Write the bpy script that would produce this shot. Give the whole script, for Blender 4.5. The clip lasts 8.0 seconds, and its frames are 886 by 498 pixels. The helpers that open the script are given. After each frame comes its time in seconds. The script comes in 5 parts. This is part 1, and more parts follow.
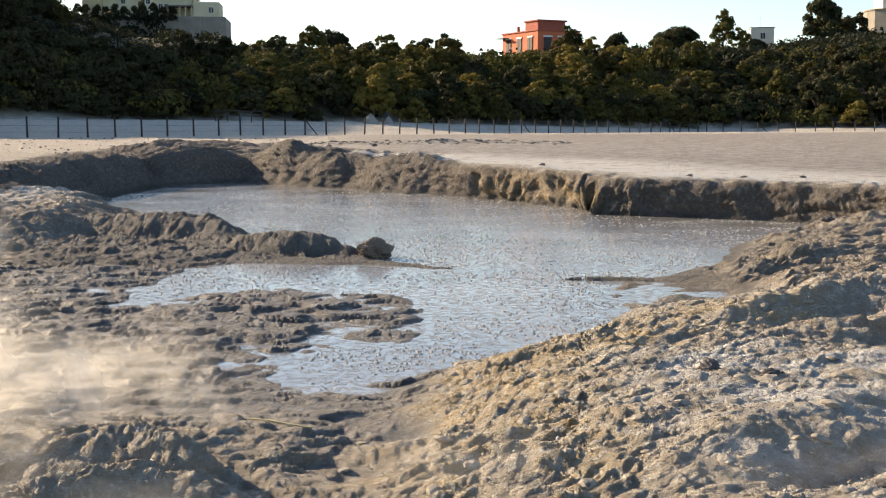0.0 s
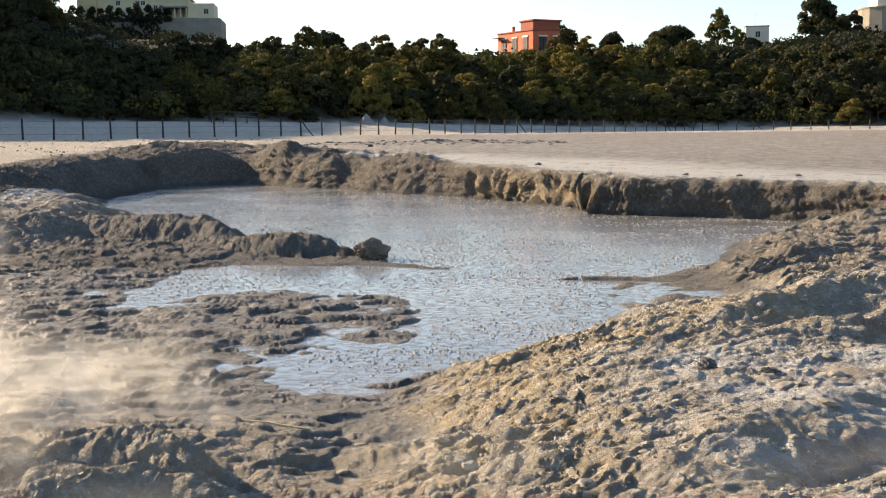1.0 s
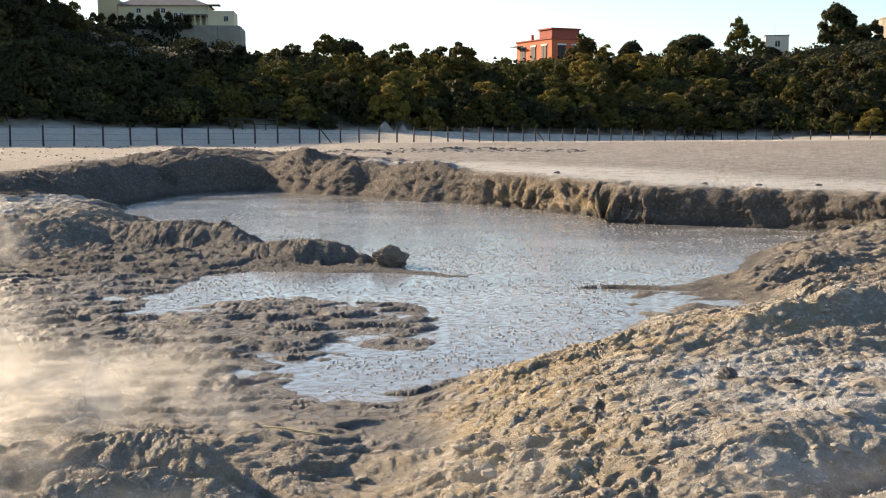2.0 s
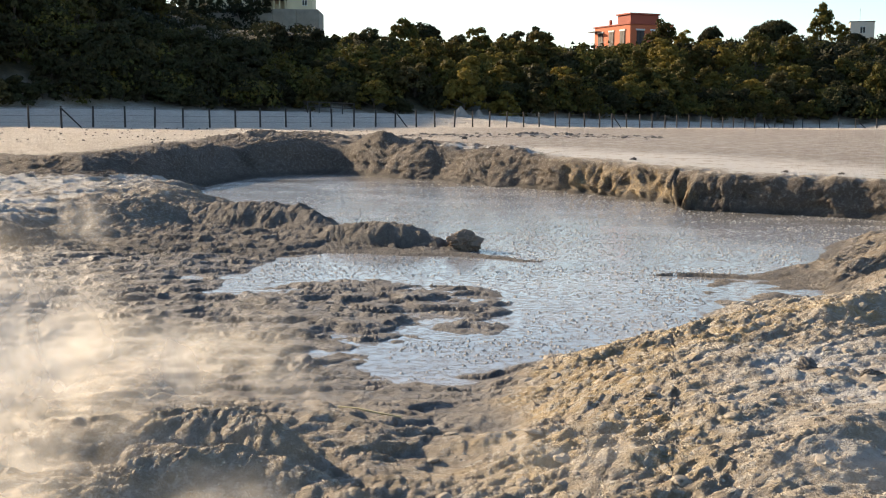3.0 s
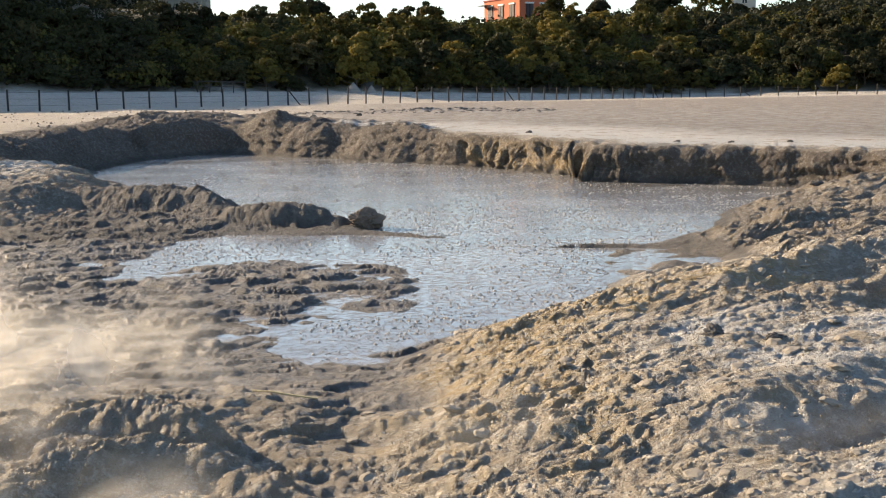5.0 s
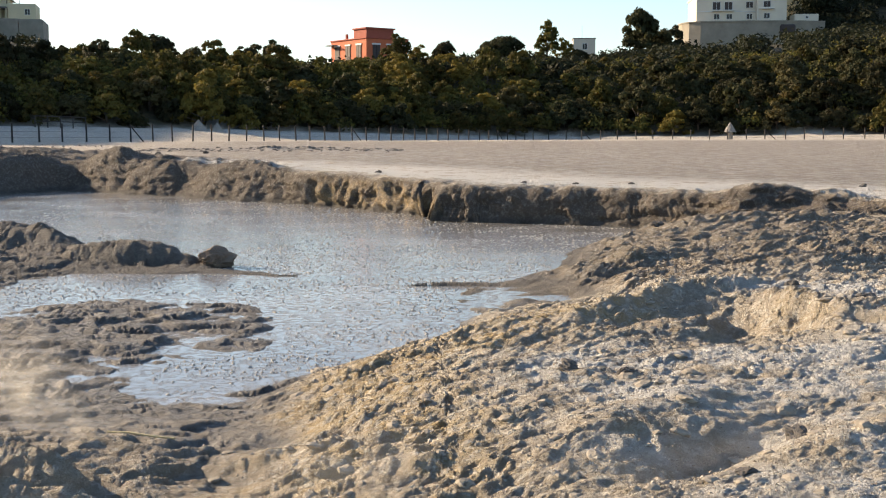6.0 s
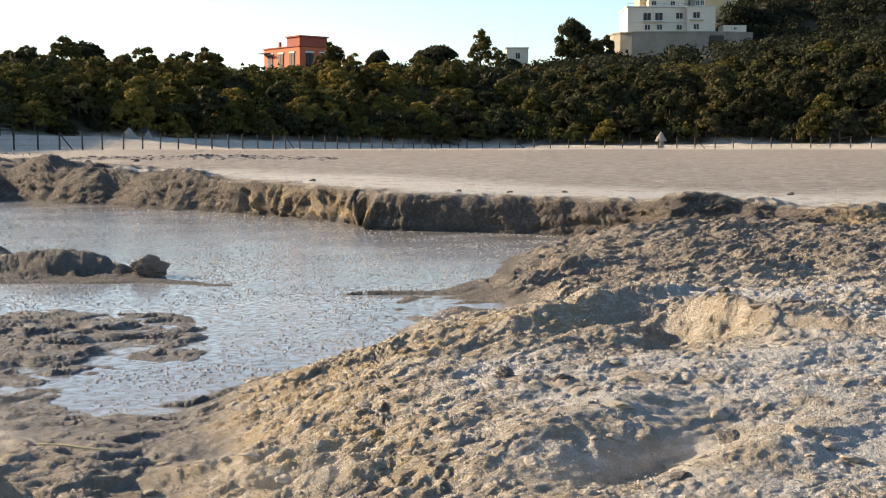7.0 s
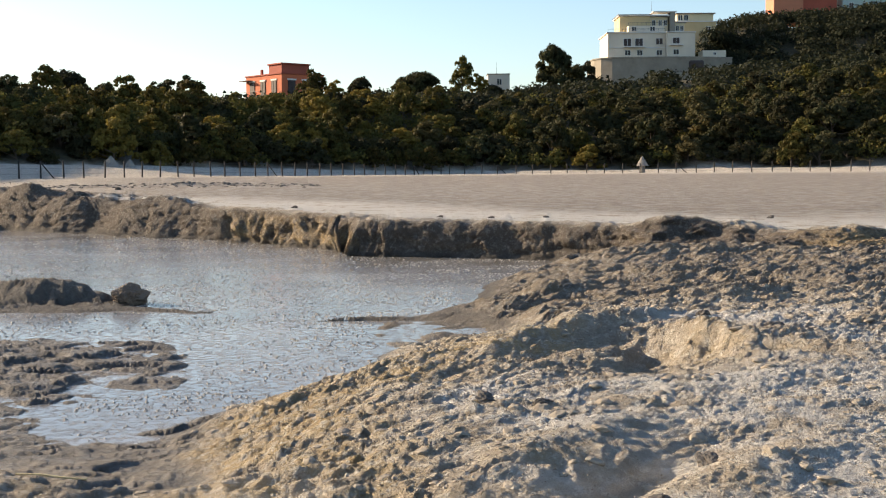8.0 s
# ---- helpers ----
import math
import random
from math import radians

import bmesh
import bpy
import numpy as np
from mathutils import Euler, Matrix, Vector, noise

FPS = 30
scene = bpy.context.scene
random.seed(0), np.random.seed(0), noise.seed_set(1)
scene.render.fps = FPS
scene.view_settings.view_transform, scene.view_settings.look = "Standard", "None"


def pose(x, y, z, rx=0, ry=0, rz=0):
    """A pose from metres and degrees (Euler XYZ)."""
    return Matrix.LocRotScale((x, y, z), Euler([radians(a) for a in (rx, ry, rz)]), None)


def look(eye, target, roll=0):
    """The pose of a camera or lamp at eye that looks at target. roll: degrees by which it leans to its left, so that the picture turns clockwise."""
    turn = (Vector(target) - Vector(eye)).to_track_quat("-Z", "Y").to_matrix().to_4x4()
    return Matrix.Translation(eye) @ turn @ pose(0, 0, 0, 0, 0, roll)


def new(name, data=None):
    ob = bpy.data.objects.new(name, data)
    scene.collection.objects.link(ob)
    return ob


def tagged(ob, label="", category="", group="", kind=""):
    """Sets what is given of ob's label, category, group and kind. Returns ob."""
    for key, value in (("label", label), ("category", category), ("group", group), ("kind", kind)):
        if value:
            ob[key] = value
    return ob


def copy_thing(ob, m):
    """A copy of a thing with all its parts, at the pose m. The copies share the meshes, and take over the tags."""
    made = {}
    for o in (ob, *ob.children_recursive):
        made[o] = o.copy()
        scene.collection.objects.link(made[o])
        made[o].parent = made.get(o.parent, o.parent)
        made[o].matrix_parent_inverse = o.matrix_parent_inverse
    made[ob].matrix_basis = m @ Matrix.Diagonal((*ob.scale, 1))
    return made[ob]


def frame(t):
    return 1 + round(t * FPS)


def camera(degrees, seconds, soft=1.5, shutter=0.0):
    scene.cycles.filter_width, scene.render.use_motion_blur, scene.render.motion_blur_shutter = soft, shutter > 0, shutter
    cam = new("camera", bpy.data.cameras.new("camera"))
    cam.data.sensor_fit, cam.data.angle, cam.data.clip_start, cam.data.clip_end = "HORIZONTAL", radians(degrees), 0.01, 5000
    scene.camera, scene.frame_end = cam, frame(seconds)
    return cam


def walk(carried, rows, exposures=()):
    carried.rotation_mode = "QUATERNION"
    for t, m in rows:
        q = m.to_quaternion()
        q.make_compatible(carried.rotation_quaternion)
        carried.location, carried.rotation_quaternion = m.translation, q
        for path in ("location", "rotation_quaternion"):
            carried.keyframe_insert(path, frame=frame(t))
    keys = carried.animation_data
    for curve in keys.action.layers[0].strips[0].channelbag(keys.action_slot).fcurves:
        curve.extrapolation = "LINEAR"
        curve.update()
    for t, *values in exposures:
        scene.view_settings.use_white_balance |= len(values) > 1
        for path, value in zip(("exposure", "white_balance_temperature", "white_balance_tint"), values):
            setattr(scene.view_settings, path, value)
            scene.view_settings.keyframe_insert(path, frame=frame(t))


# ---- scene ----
from mathutils.bvhtree import BVHTree

# The camera, held at standing height beside the mud pool.
cam = camera(40.6, 8.0, 1.1)
PATH = [
    (0, (0.033, 0.025, 1.513), (0.1, 2.014, 1.31), -0.3),
    (0.5, (0.033, 0.013, 1.518), (0.12, 2.0, 1.31), -0.5),
    (1, (0.029, 0.016, 1.52), (0.102, 2.005, 1.317), -0.6),
    (2.5, (0.01, 0.03, 1.507), (0.01, 2.022, 1.32), 0.0),
    (3, (0.005, 0.037, 1.501), (-0.074, 2.024, 1.287), 0.2),
    (3.5, (-0.015, 0.047, 1.502), (-0.17, 2.026, 1.259), 0.1),
    (4, (-0.031, 0.077, 1.501), (-0.26, 2.046, 1.238), -0.1),
    (4.5, (-0.043, 0.065, 1.511), (-0.183, 2.045, 1.263), -0.0),
    (5, (-0.086, 0.033, 1.518), (0.007, 2.014, 1.263), -1.0),
    (5.2, (-0.125, 0.008, 1.525), (0.049, 1.986, 1.282), -0.8),
    (6.5, (-0.191, -0.043, 1.515), (0.218, 1.906, 1.335), 0.0),
    (7, (-0.203, -0.049, 1.518), (0.254, 1.89, 1.34), 0.0),
    (7.5, (-0.216, -0.069, 1.516), (0.232, 1.873, 1.351), -0.2),
    (8, (-0.177, -0.071, 1.514), (0.308, 1.865, 1.379), -0.4),
]
walk(cam, [(t, look(eye, target, roll)) for t, eye, target, roll in PATH], [(0.0, 1.28, 6600, 11), (6.5, 1.25, 6600, 11), (7.5, 1.22, 6600, 11), (8.0, 1.10, 6600, 11)])

# ---- light ----
SUN_AZ, SUN_EL = radians(-51), radians(19.5)      # to the left of straight ahead, low
to_sun = Vector((math.sin(SUN_AZ) * math.cos(SUN_EL), math.cos(SUN_AZ) * math.cos(SUN_EL), math.sin(SUN_EL)))
sun = new("sun", bpy.data.lights.new("sun", "SUN"))
sun.data.energy, sun.data.angle, sun.data.color = 5.0, radians(0.6), (1.0, 0.80, 0.56)
sun.matrix_world = look((0, 0, 60), Vector((0, 0, 60)) - to_sun)
world = bpy.data.worlds.new("sky")
scene.world = world
world.use_nodes = True
wn = world.node_tree
sky = wn.nodes.new("ShaderNodeTexSky")
sky.sky_type, sky.sun_disc = "NISHITA", False
sky.sun_elevation, sky.sun_rotation = SUN_EL, SUN_AZ
sky.air_density, sky.dust_density, sky.ozone_density = 1.0, 0.8, 2.3
wn.nodes["Background"].inputs[1].default_value = 0.10
wn.links.new(sky.outputs[0], wn.nodes["Background"].inputs[0])


# ---- materials ----
def material(name, rough=0.8, metal=0.0):
    m = bpy.data.materials.new(name)
    m.use_nodes = True
    n = m.node_tree.nodes["Principled BSDF"]
    n.inputs["Roughness"].default_value, n.inputs["Metallic"].default_value = rough, metal
    return m


class Nodes:
    """Short hands for wiring one material."""

    def __init__(self, m):
        self.t = m.node_tree
        self.out = self.t.nodes["Principled BSDF"]
        self.co = self.t.nodes.new("ShaderNodeTexCoord").outputs["Object"]
        self.bumps = None

    def put(self, socket, value):
        if hasattr(value, "links"):
            self.t.links.new(value, socket)
        elif isinstance(value, tuple) and len(value) == 3:
            socket.default_value = (*value, 1)
        else:
            socket.default_value = value

    def noise(self, scale, detail=4, rough=0.6, stretch=None):
        n = self.t.nodes.new("ShaderNodeTexNoise")
        n.inputs["Scale"].default_value, n.inputs["Detail"].default_value, n.inputs["Roughness"].default_value = scale, detail, rough
        co = self.co
        if stretch:
            mp = self.t.nodes.new("ShaderNodeMapping")
            mp.inputs["Scale"].default_value = stretch
            self.t.links.new(co, mp.inputs[0])
            co = mp.outputs[0]
        self.t.links.new(co, n.inputs["Vector"])
        return n.outputs[0]

    def voronoi(self, scale, feature="F1"):
        n = self.t.nodes.new("ShaderNodeTexVoronoi")
        n.feature = feature
        n.inputs["Scale"].default_value = scale
        self.t.links.new(self.co, n.inputs["Vector"])
        return n.outputs["Distance"]

    def ramp(self, value, lo, hi):
        n = self.t.nodes.new("ShaderNodeMapRange")
        n.inputs[1].default_value, n.inputs[2].default_value = lo, hi
        self.put(n.inputs[0], value)
        return n.outputs[0]

    def math(self, op, a, b=0.0):
        n = self.t.nodes.new("ShaderNodeMath")
        n.operation = op
        self.put(n.inputs[0], a)
        self.put(n.inputs[1], b)
        return n.outputs[0]

    def mix(self, f, a, b, kind="MIX"):
        n = self.t.nodes.new("ShaderNodeMix")
        n.data_type, n.blend_type = "RGBA", kind
        self.put(n.inputs[0], f)
        self.put(n.inputs[6], a)
        self.put(n.inputs[7], b)
        return n.outputs[2]

    def attr(self, name):
        n = self.t.nodes.new("ShaderNodeAttribute")
        n.attribute_name = name
        return n.outputs["Fac"]

    def random(self):
        return self.t.nodes.new("ShaderNodeObjectInfo").outputs["Random"]

    def island(self):
        return self.t.nodes.new("ShaderNodeNewGeometry").outputs["Random Per Island"]

    def hue(self, colour, hue=0.5, sat=1.0, val=1.0):
        n = self.t.nodes.new("ShaderNodeHueSaturation")
        self.put(n.inputs["Hue"], hue)
        self.put(n.inputs["Saturation"], sat)
        self.put(n.inputs["Value"], val)
        self.put(n.inputs["Color"], colour)
        return n.outputs[0]

    def bump(self, height, strength, distance):
        n = self.t.nodes.new("ShaderNodeBump")
        self.put(n.inputs["Strength"], strength)
        n.inputs["Distance"].default_value = distance
        self.put(n.inputs["Height"], height)
        if self.bumps:
            self.t.links.new(self.bumps, n.inputs["Normal"])
        self.bumps = n.outputs[0]

    def done(self, colour=None, rough=None):
        if colour is not None:
            self.put(self.out.inputs["Base Color"], colour)
        if rough is not None:
            self.put(self.out.inputs["Roughness"], rough)
        if self.bumps:
            self.t.links.new(self.bumps, self.out.inputs["Normal"])


def plain(name, colour, rough=0.8, grain=3.0, vary=0.25, relief=0.02, metal=0.0):
    """A weathered surface: blotches and grain over one colour."""
    m = material(name, rough, metal)
    n = Nodes(m)
    dark = tuple(c * (1 - vary) for c in colour)
    light = tuple(min(1, c * (1 + vary * 0.6)) for c in colour)
    c = n.mix(n.ramp(n.noise(grain * 0.3, 5), 0.3, 0.7), dark, light)
    c = n.mix(n.ramp(n.noise(grain * 9, 4), 0.25, 0.75), c, colour)
    n.bump(n.noise(grain * 8, 5), 0.5, relief)
    n.done(c)
    return m


def ground_material():
    m = material("mud_ground", 0.9)
    n = Nodes(m)
    wet, crust, ochre, veg, field, damp_shade = (n.attr(a) for a in ("wet", "crust", "ochre", "veg", "field", "damp_shade"))
    blotch = n.ramp(n.noise(0.9, 6, 0.65), 0.38, 0.62)
    patch = n.ramp(n.noise(3.1, 6, 0.7), 0.40, 0.60)
    grain = n.ramp(n.noise(14, 6, 0.7), 0.40, 0.60)
    fine = n.ramp(n.noise(70, 4, 0.7), 0.40, 0.60)
    c = n.mix(blotch, (0.61, 0.535, 0.43), (0.74, 0.67, 0.56))
    c = n.mix(n.math("MULTIPLY", patch, 0.4), c, (0.50, 0.42, 0.325))
    c = n.mix(n.math("MULTIPLY", grain, 0.36), c, (0.34, 0.28, 0.21))
    yellow = n.ramp(n.math("MULTIPLY", ochre, n.ramp(n.noise(2.6, 5, 0.7), 0.32, 0.62)), 0.12, 0.75)
    c = n.mix(yellow, c, n.mix(grain, (0.62, 0.455, 0.235), (0.73, 0.60, 0.40)))
    c = n.mix(n.math("MULTIPLY", n.math("MULTIPLY", ochre, n.ramp(n.noise(6.5, 5, 0.7), 0.60, 0.70)), 0.4), c, (0.52, 0.29, 0.12))
    # damp earth, and the bank's shade put into the same dark colour
    c = n.mix(n.math("MULTIPLY", damp_shade, 0.96), c, n.mix(n.math("MULTIPLY", grain, patch), (0.098, 0.083, 0.072), (0.19, 0.163, 0.14)))
    # ochre flutes, with their sunlit gold put into the colour
    c = n.mix(n.math("MULTIPLY", n.math("MULTIPLY", damp_shade, yellow), 0.95), c, n.mix(grain, (0.42, 0.29, 0.14), (0.68, 0.52, 0.29)))
    # crumbs: pale dry tops, dark gaps between them
    dry = n.math("SUBTRACT", 1.0, n.math("MULTIPLY", damp_shade, 0.7))
    crumb = n.ramp(n.noise(26, 7, 0.8), 0.42, 0.56)
    c = n.mix(n.math("MULTIPLY", n.math("SUBTRACT", 1.0, crumb), 0.36), c, (0.20, 0.16, 0.115))
    flakes = n.ramp(n.noise(11, 7, 0.8), 0.52, 0.58)
    c = n.mix(n.math("MULTIPLY", n.math("MULTIPLY", flakes, dry), 0.7), c, (0.80, 0.75, 0.65))
    c = n.mix(n.math("MULTIPLY", n.math("MULTIPLY", n.ramp(n.noise(52, 5, 0.75), 0.50, 0.60), dry), 0.38), c, (0.24, 0.19, 0.135))
    white = n.ramp(n.math("MULTIPLY", crust, n.ramp(n.noise(1.7, 7, 0.72), 0.38, 0.60)), 0.2, 0.7)
    c = n.mix(n.math("MULTIPLY", white, n.math("SUBTRACT", 1.0, n.math("MULTIPLY", fine, 0.25))), c, n.mix(fine, (0.66, 0.635, 0.58), (0.82, 0.80, 0.75)))
    rows = n.ramp(n.noise(2.2, 6, 0.75), 0.42, 0.62)
    c = n.mix(n.math("MULTIPLY", field, n.math("ADD", 0.45, n.math("MULTIPLY", rows, 0.5))), c, (0.27, 0.235, 0.205))
    mud = n.mix(n.math("MULTIPLY", grain, patch), (0.092, 0.084, 0.074), (0.175, 0.16, 0.14))
    c = n.mix(wet, c, mud)
    c = n.mix(veg, c, n.mix(blotch, (0.045, 0.04, 0.022), (0.09, 0.075, 0.04)))
    slick = n.math("MULTIPLY", wet, n.math("SUBTRACT", 1.0, damp_shade))
    r = n.math("SUBTRACT", 0.92, n.math("MULTIPLY", slick, n.math("ADD", 0.06, n.math("MULTIPLY", n.ramp(n.noise(5.0, 5), 0.35, 0.60), 0.34))))
    n.out.inputs["Specular IOR Level"].default_value = 0.28
    soft = n.math("SUBTRACT", 1.0, n.math("MULTIPLY", slick, 0.5))
    n.bump(n.noise(1.7, 5, 0.7), n.math("MULTIPLY", field, 0.8), 0.12)
    n.bump(n.noise(8, 8, 0.78), soft, 0.09)
    n.bump(n.voronoi(17), n.math("MULTIPLY", soft, 0.7), 0.05)
    n.bump(n.noise(34, 6, 0.8), soft, 0.08)
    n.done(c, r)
    return m


def pool_material():
    m = material("muddy_water", 0.2)
    n = Nodes(m)
    big = n.ramp(n.noise(0.30, 5, 0.6, (1, 1.8, 1)), 0.38, 0.62)
    scum = n.ramp(n.noise(9, 6, 0.75, (1, 1.4, 1)), 0.50, 0.66)
    scum = n.math("MULTIPLY", scum, n.math("ADD", 0.35, n.math("MULTIPLY", big, 0.65)))
    c = n.mix(big, (0.19, 0.18, 0.165), (0.29, 0.277, 0.258))
    c = n.mix(n.math("MULTIPLY", scum, 0.85), c, (0.40, 0.365, 0.30))
    r = n.math("ADD", 0.035, n.math("MULTIPLY", scum, 0.40))
    r = n.math("ADD", r, n.math("MULTIPLY", big, 0.06))
    n.bump(n.noise(2.2, 3, 0.5, (1, 1.8, 1)), 0.03, 0.05)
    n.bump(n.noise(16, 5, 0.7, (1, 1.4, 1)), 0.08, 0.012)
    n.bump(scum, 0.45, 0.010)
    n.done(c, r)
    return m


def leaf_material(name, dark, light, autumn, share):
    m = material(name, 0.75)
    n = Nodes(m)
    n.out.inputs["Specular IOR Level"].default_value = 0.12
    c = n.mix(n.island(), dark, light)
    c = n.mix(n.ramp(n.random(), 1 - share, 1.0), c, autumn)
    c = n.mix(n.math("MULTIPLY", n.ramp(n.noise(0.9, 3), 0.45, 0.65), 0.5), c, autumn)
    c = n.hue(c, n.math("ADD", 0.485, n.math("MULTIPLY", n.random(), 0.03)), 1.0, n.math("ADD", 0.7, n.math("MULTIPLY", n.random(), 0.6)))
    n.done(c)
    tr = n.t.nodes.new("ShaderNodeBsdfTranslucent")
    mx = n.t.nodes.new("ShaderNodeMixShader")
    mx.inputs[0].default_value = 0.3
    n.put(tr.inputs[0], c)
    n.t.links.new(n.out.outputs[0], mx.inputs[1])
    n.t.links.new(tr.outputs[0], mx.inputs[2])
    n.t.links.new(mx.outputs[0], n.t.nodes["Material Output"].inputs[0])
    return m


M_GROUND = ground_material()
M_POOL = pool_material()
M_LEAF = leaf_material("scrub_leaves", (0.044, 0.046, 0.014), (0.100, 0.096, 0.025), (0.165, 0.108, 0.026), 0.28)
M_LEAF_DARK = leaf_material("dark_leaves", (0.026, 0.029, 0.014), (0.052, 0.054, 0.022), (0.075, 0.058, 0.026), 0.15)
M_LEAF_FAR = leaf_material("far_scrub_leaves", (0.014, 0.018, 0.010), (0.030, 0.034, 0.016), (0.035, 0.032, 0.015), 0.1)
M_BARK = plain("bark", (0.10, 0.075, 0.055), 0.95, 6, 0.4)
M_POST = plain("dark_fence_wood", (0.045, 0.037, 0.032), 0.9, 8, 0.4)
M_WIRE = plain("fence_wire", (0.12, 0.115, 0.11), 0.5, 10, 0.2, metal=0.7)
M_CLOD = plain("dried_mud", (0.36, 0.31, 0.24), 0.95, 7, 0.4, 0.03)
M_LUMP = plain("brown_mud_lump", (0.20, 0.15, 0.11), 0.95, 9, 0.5, 0.05)
M_STONE = plain("dark_stone", (0.13, 0.115, 0.10), 0.9, 9, 0.4, 0.03)
M_BUBBLE = plain("mud_foam", (0.38, 0.35, 0.30), 0.85, 20, 0.3)
M_GRAVEL = plain("pale_gravel", (0.27, 0.245, 0.21), 0.95, 8, 0.3, 0.04)


def crumb_material():
    m = material("dry_crumbs", 0.95)
    n = Nodes(m)
    n.done(n.mix(n.ramp(n.island(), 0.0, 1.0), (0.22, 0.18, 0.13), (0.50, 0.44, 0.345)))
    return m


M_CRUMB = crumb_material()


# ---- shapes ----
def lattice(ix, iy, seed):
    h = (ix.astype(np.int64) * 374761393 + iy.astype(np.int64) * 668265263 + seed * 974711) & 0x7FFFFFFF
    h = ((h ^ (h >> 13)) * 1274126177) & 0x7FFFFFFF
    h = ((h ^ (h >> 16)) * 2246822519) & 0x7FFFFFFF
    return (h & 0xFFFFF) / float(0xFFFFF)


def vnoise(x, y, seed=0):
    """Smooth value noise, -1 to 1."""
    ix, iy = np.floor(x), np.floor(y)
    fx, fy = x - ix, y - iy
    fx, fy = fx * fx * fx * (fx * (fx * 6 - 15) + 10), fy * fy * fy * (fy * (fy * 6 - 15) + 10)
    a, b = lattice(ix, iy, seed), lattice(ix + 1, iy, seed)
    c, d = lattice(ix, iy + 1, seed), lattice(ix + 1, iy + 1, seed)
    return 2 * (a + (b - a) * fx + (c - a + (a - b - c + d) * fx) * fy) - 1


def fbm(x, y, size, octaves=4, gain=0.5, seed=0, billow=False):
    out, amp, total, f = np.zeros_like(x), 1.0, 0.0, 1.0 / size
    for k in range(octaves):
        ca, sa = math.cos(0.6 * k + 0.3), math.sin(0.6 * k + 0.3)
        v = vnoise((x * ca - y * sa) * f + 17.3 * k, (x * sa + y * ca) * f - 9.1 * k, seed + 31 * k)
        out += amp * (1 - 2 * np.abs(v) if billow else v)
        total += amp
        amp *= gain
        f *= 2.03
    return out / total


def smooth(a, b, v):
    t = np.clip((v - a) / (b - a), 0, 1)
    return t * t * (3 - 2 * t)


def outline_distance(x, y, outline):
    """Signed distance to a closed outline, negative inside."""
    best, inside = np.full_like(x, 1e9), np.zeros(x.shape, bool)
    for (ax, ay), (bx, by) in zip(outline, outline[1:] + outline[:1]):
        ex, ey = bx - ax, by - ay
        t = np.clip(((x - ax) * ex + (y - ay) * ey) / (ex * ex + ey * ey), 0, 1)
        best = np.minimum(best, np.hypot(x - ax - t * ex, y - ay - t * ey))
        if ey:
            inside ^= ((ay > y) != (by > y)) & (x < ax + (y - ay) * ex / ey)
    return np.where(inside, -best, best)


def ridge(x, y, line, base=-0.75):
    """A rounded ridge along a line of (x, y, crest height, half width)."""
    out = np.full_like(x, base)
    for (ax, ay, ah, aw), (bx, by, bh, bw) in zip(line, line[1:]):
        ex, ey = bx - ax, by - ay
        t = np.clip(((x - ax) * ex + (y - ay) * ey) / (ex * ex + ey * ey), 0, 1)
        d = np.hypot(x - ax - t * ex, y - ay - t * ey)
        h, w = ah + (bh - ah) * t, aw + (bw - aw) * t
        out = np.maximum(out, base + (h - base) * np.exp(-(d / w) ** 2 * 0.7))
    return out


def lump(x, y, cx, cy, height, rx, ry, turn=0.0):
    c, s = math.cos(radians(turn)), math.sin(radians(turn))
    u, v = (x - cx) * c + (y - cy) * s, -(x - cx) * s + (y - cy) * c
    return height * np.exp(-(u / rx) ** 2 - (v / ry) ** 2)


def sheet(name, verts, faces, mat, parent=None, smoothed=True):
    me = bpy.data.meshes.new(name)
    verts, faces = np.asarray(verts, np.float32), np.asarray(faces, np.int32)
    k = faces.shape[1]
    me.vertices.add(len(verts))
    me.vertices.foreach_set("co", verts.ravel())
    me.loops.add(faces.size)
    me.loops.foreach_set("vertex_index", faces.ravel())
    me.polygons.add(len(faces))
    me.polygons.foreach_set("loop_start", np.arange(0, faces.size, k, dtype=np.int32))
    me.polygons.foreach_set("use_smooth", np.full(len(faces), smoothed))
    me.update(calc_edges=True)
    me.materials.append(mat)
    ob = new(name, me)
    ob.parent = parent
    return ob


# ---- the ground ----
WATER = -0.45
# Foot of the bank round the far side of the pool, on to the right, closed far behind.
TERRACE = [(-70, 30), (-34, 34), (-22, 33), (-14.2, 31.3), (-10.4, 27.4), (-8.9, 26.6), (-8.5, 30), (-8.6, 34), (-7.9, 40.5), (-5.8, 43.0), (-4.6, 41.6), (-3.1, 39.3), (-1.9, 38.4),
           (-1.15, 36.9), (0.0, 35.3), (1.2, 34.3), (2.2, 32.6), (3.5, 30.2), (4.3, 28.0), (4.15, 26.6), (5.0, 26.0), (6.2, 25.1), (7.1, 24.4),
           (7.9, 23.6), (8.4, 22.8), (9.2, 21.3), (10.4, 20.9), (10.9, 20.2), (11.1, 19.2), (11.8, 18.3), (13.5, 18.4), (20, 20), (40, 18), (90, 30), (90, 700), (-90, 700)]
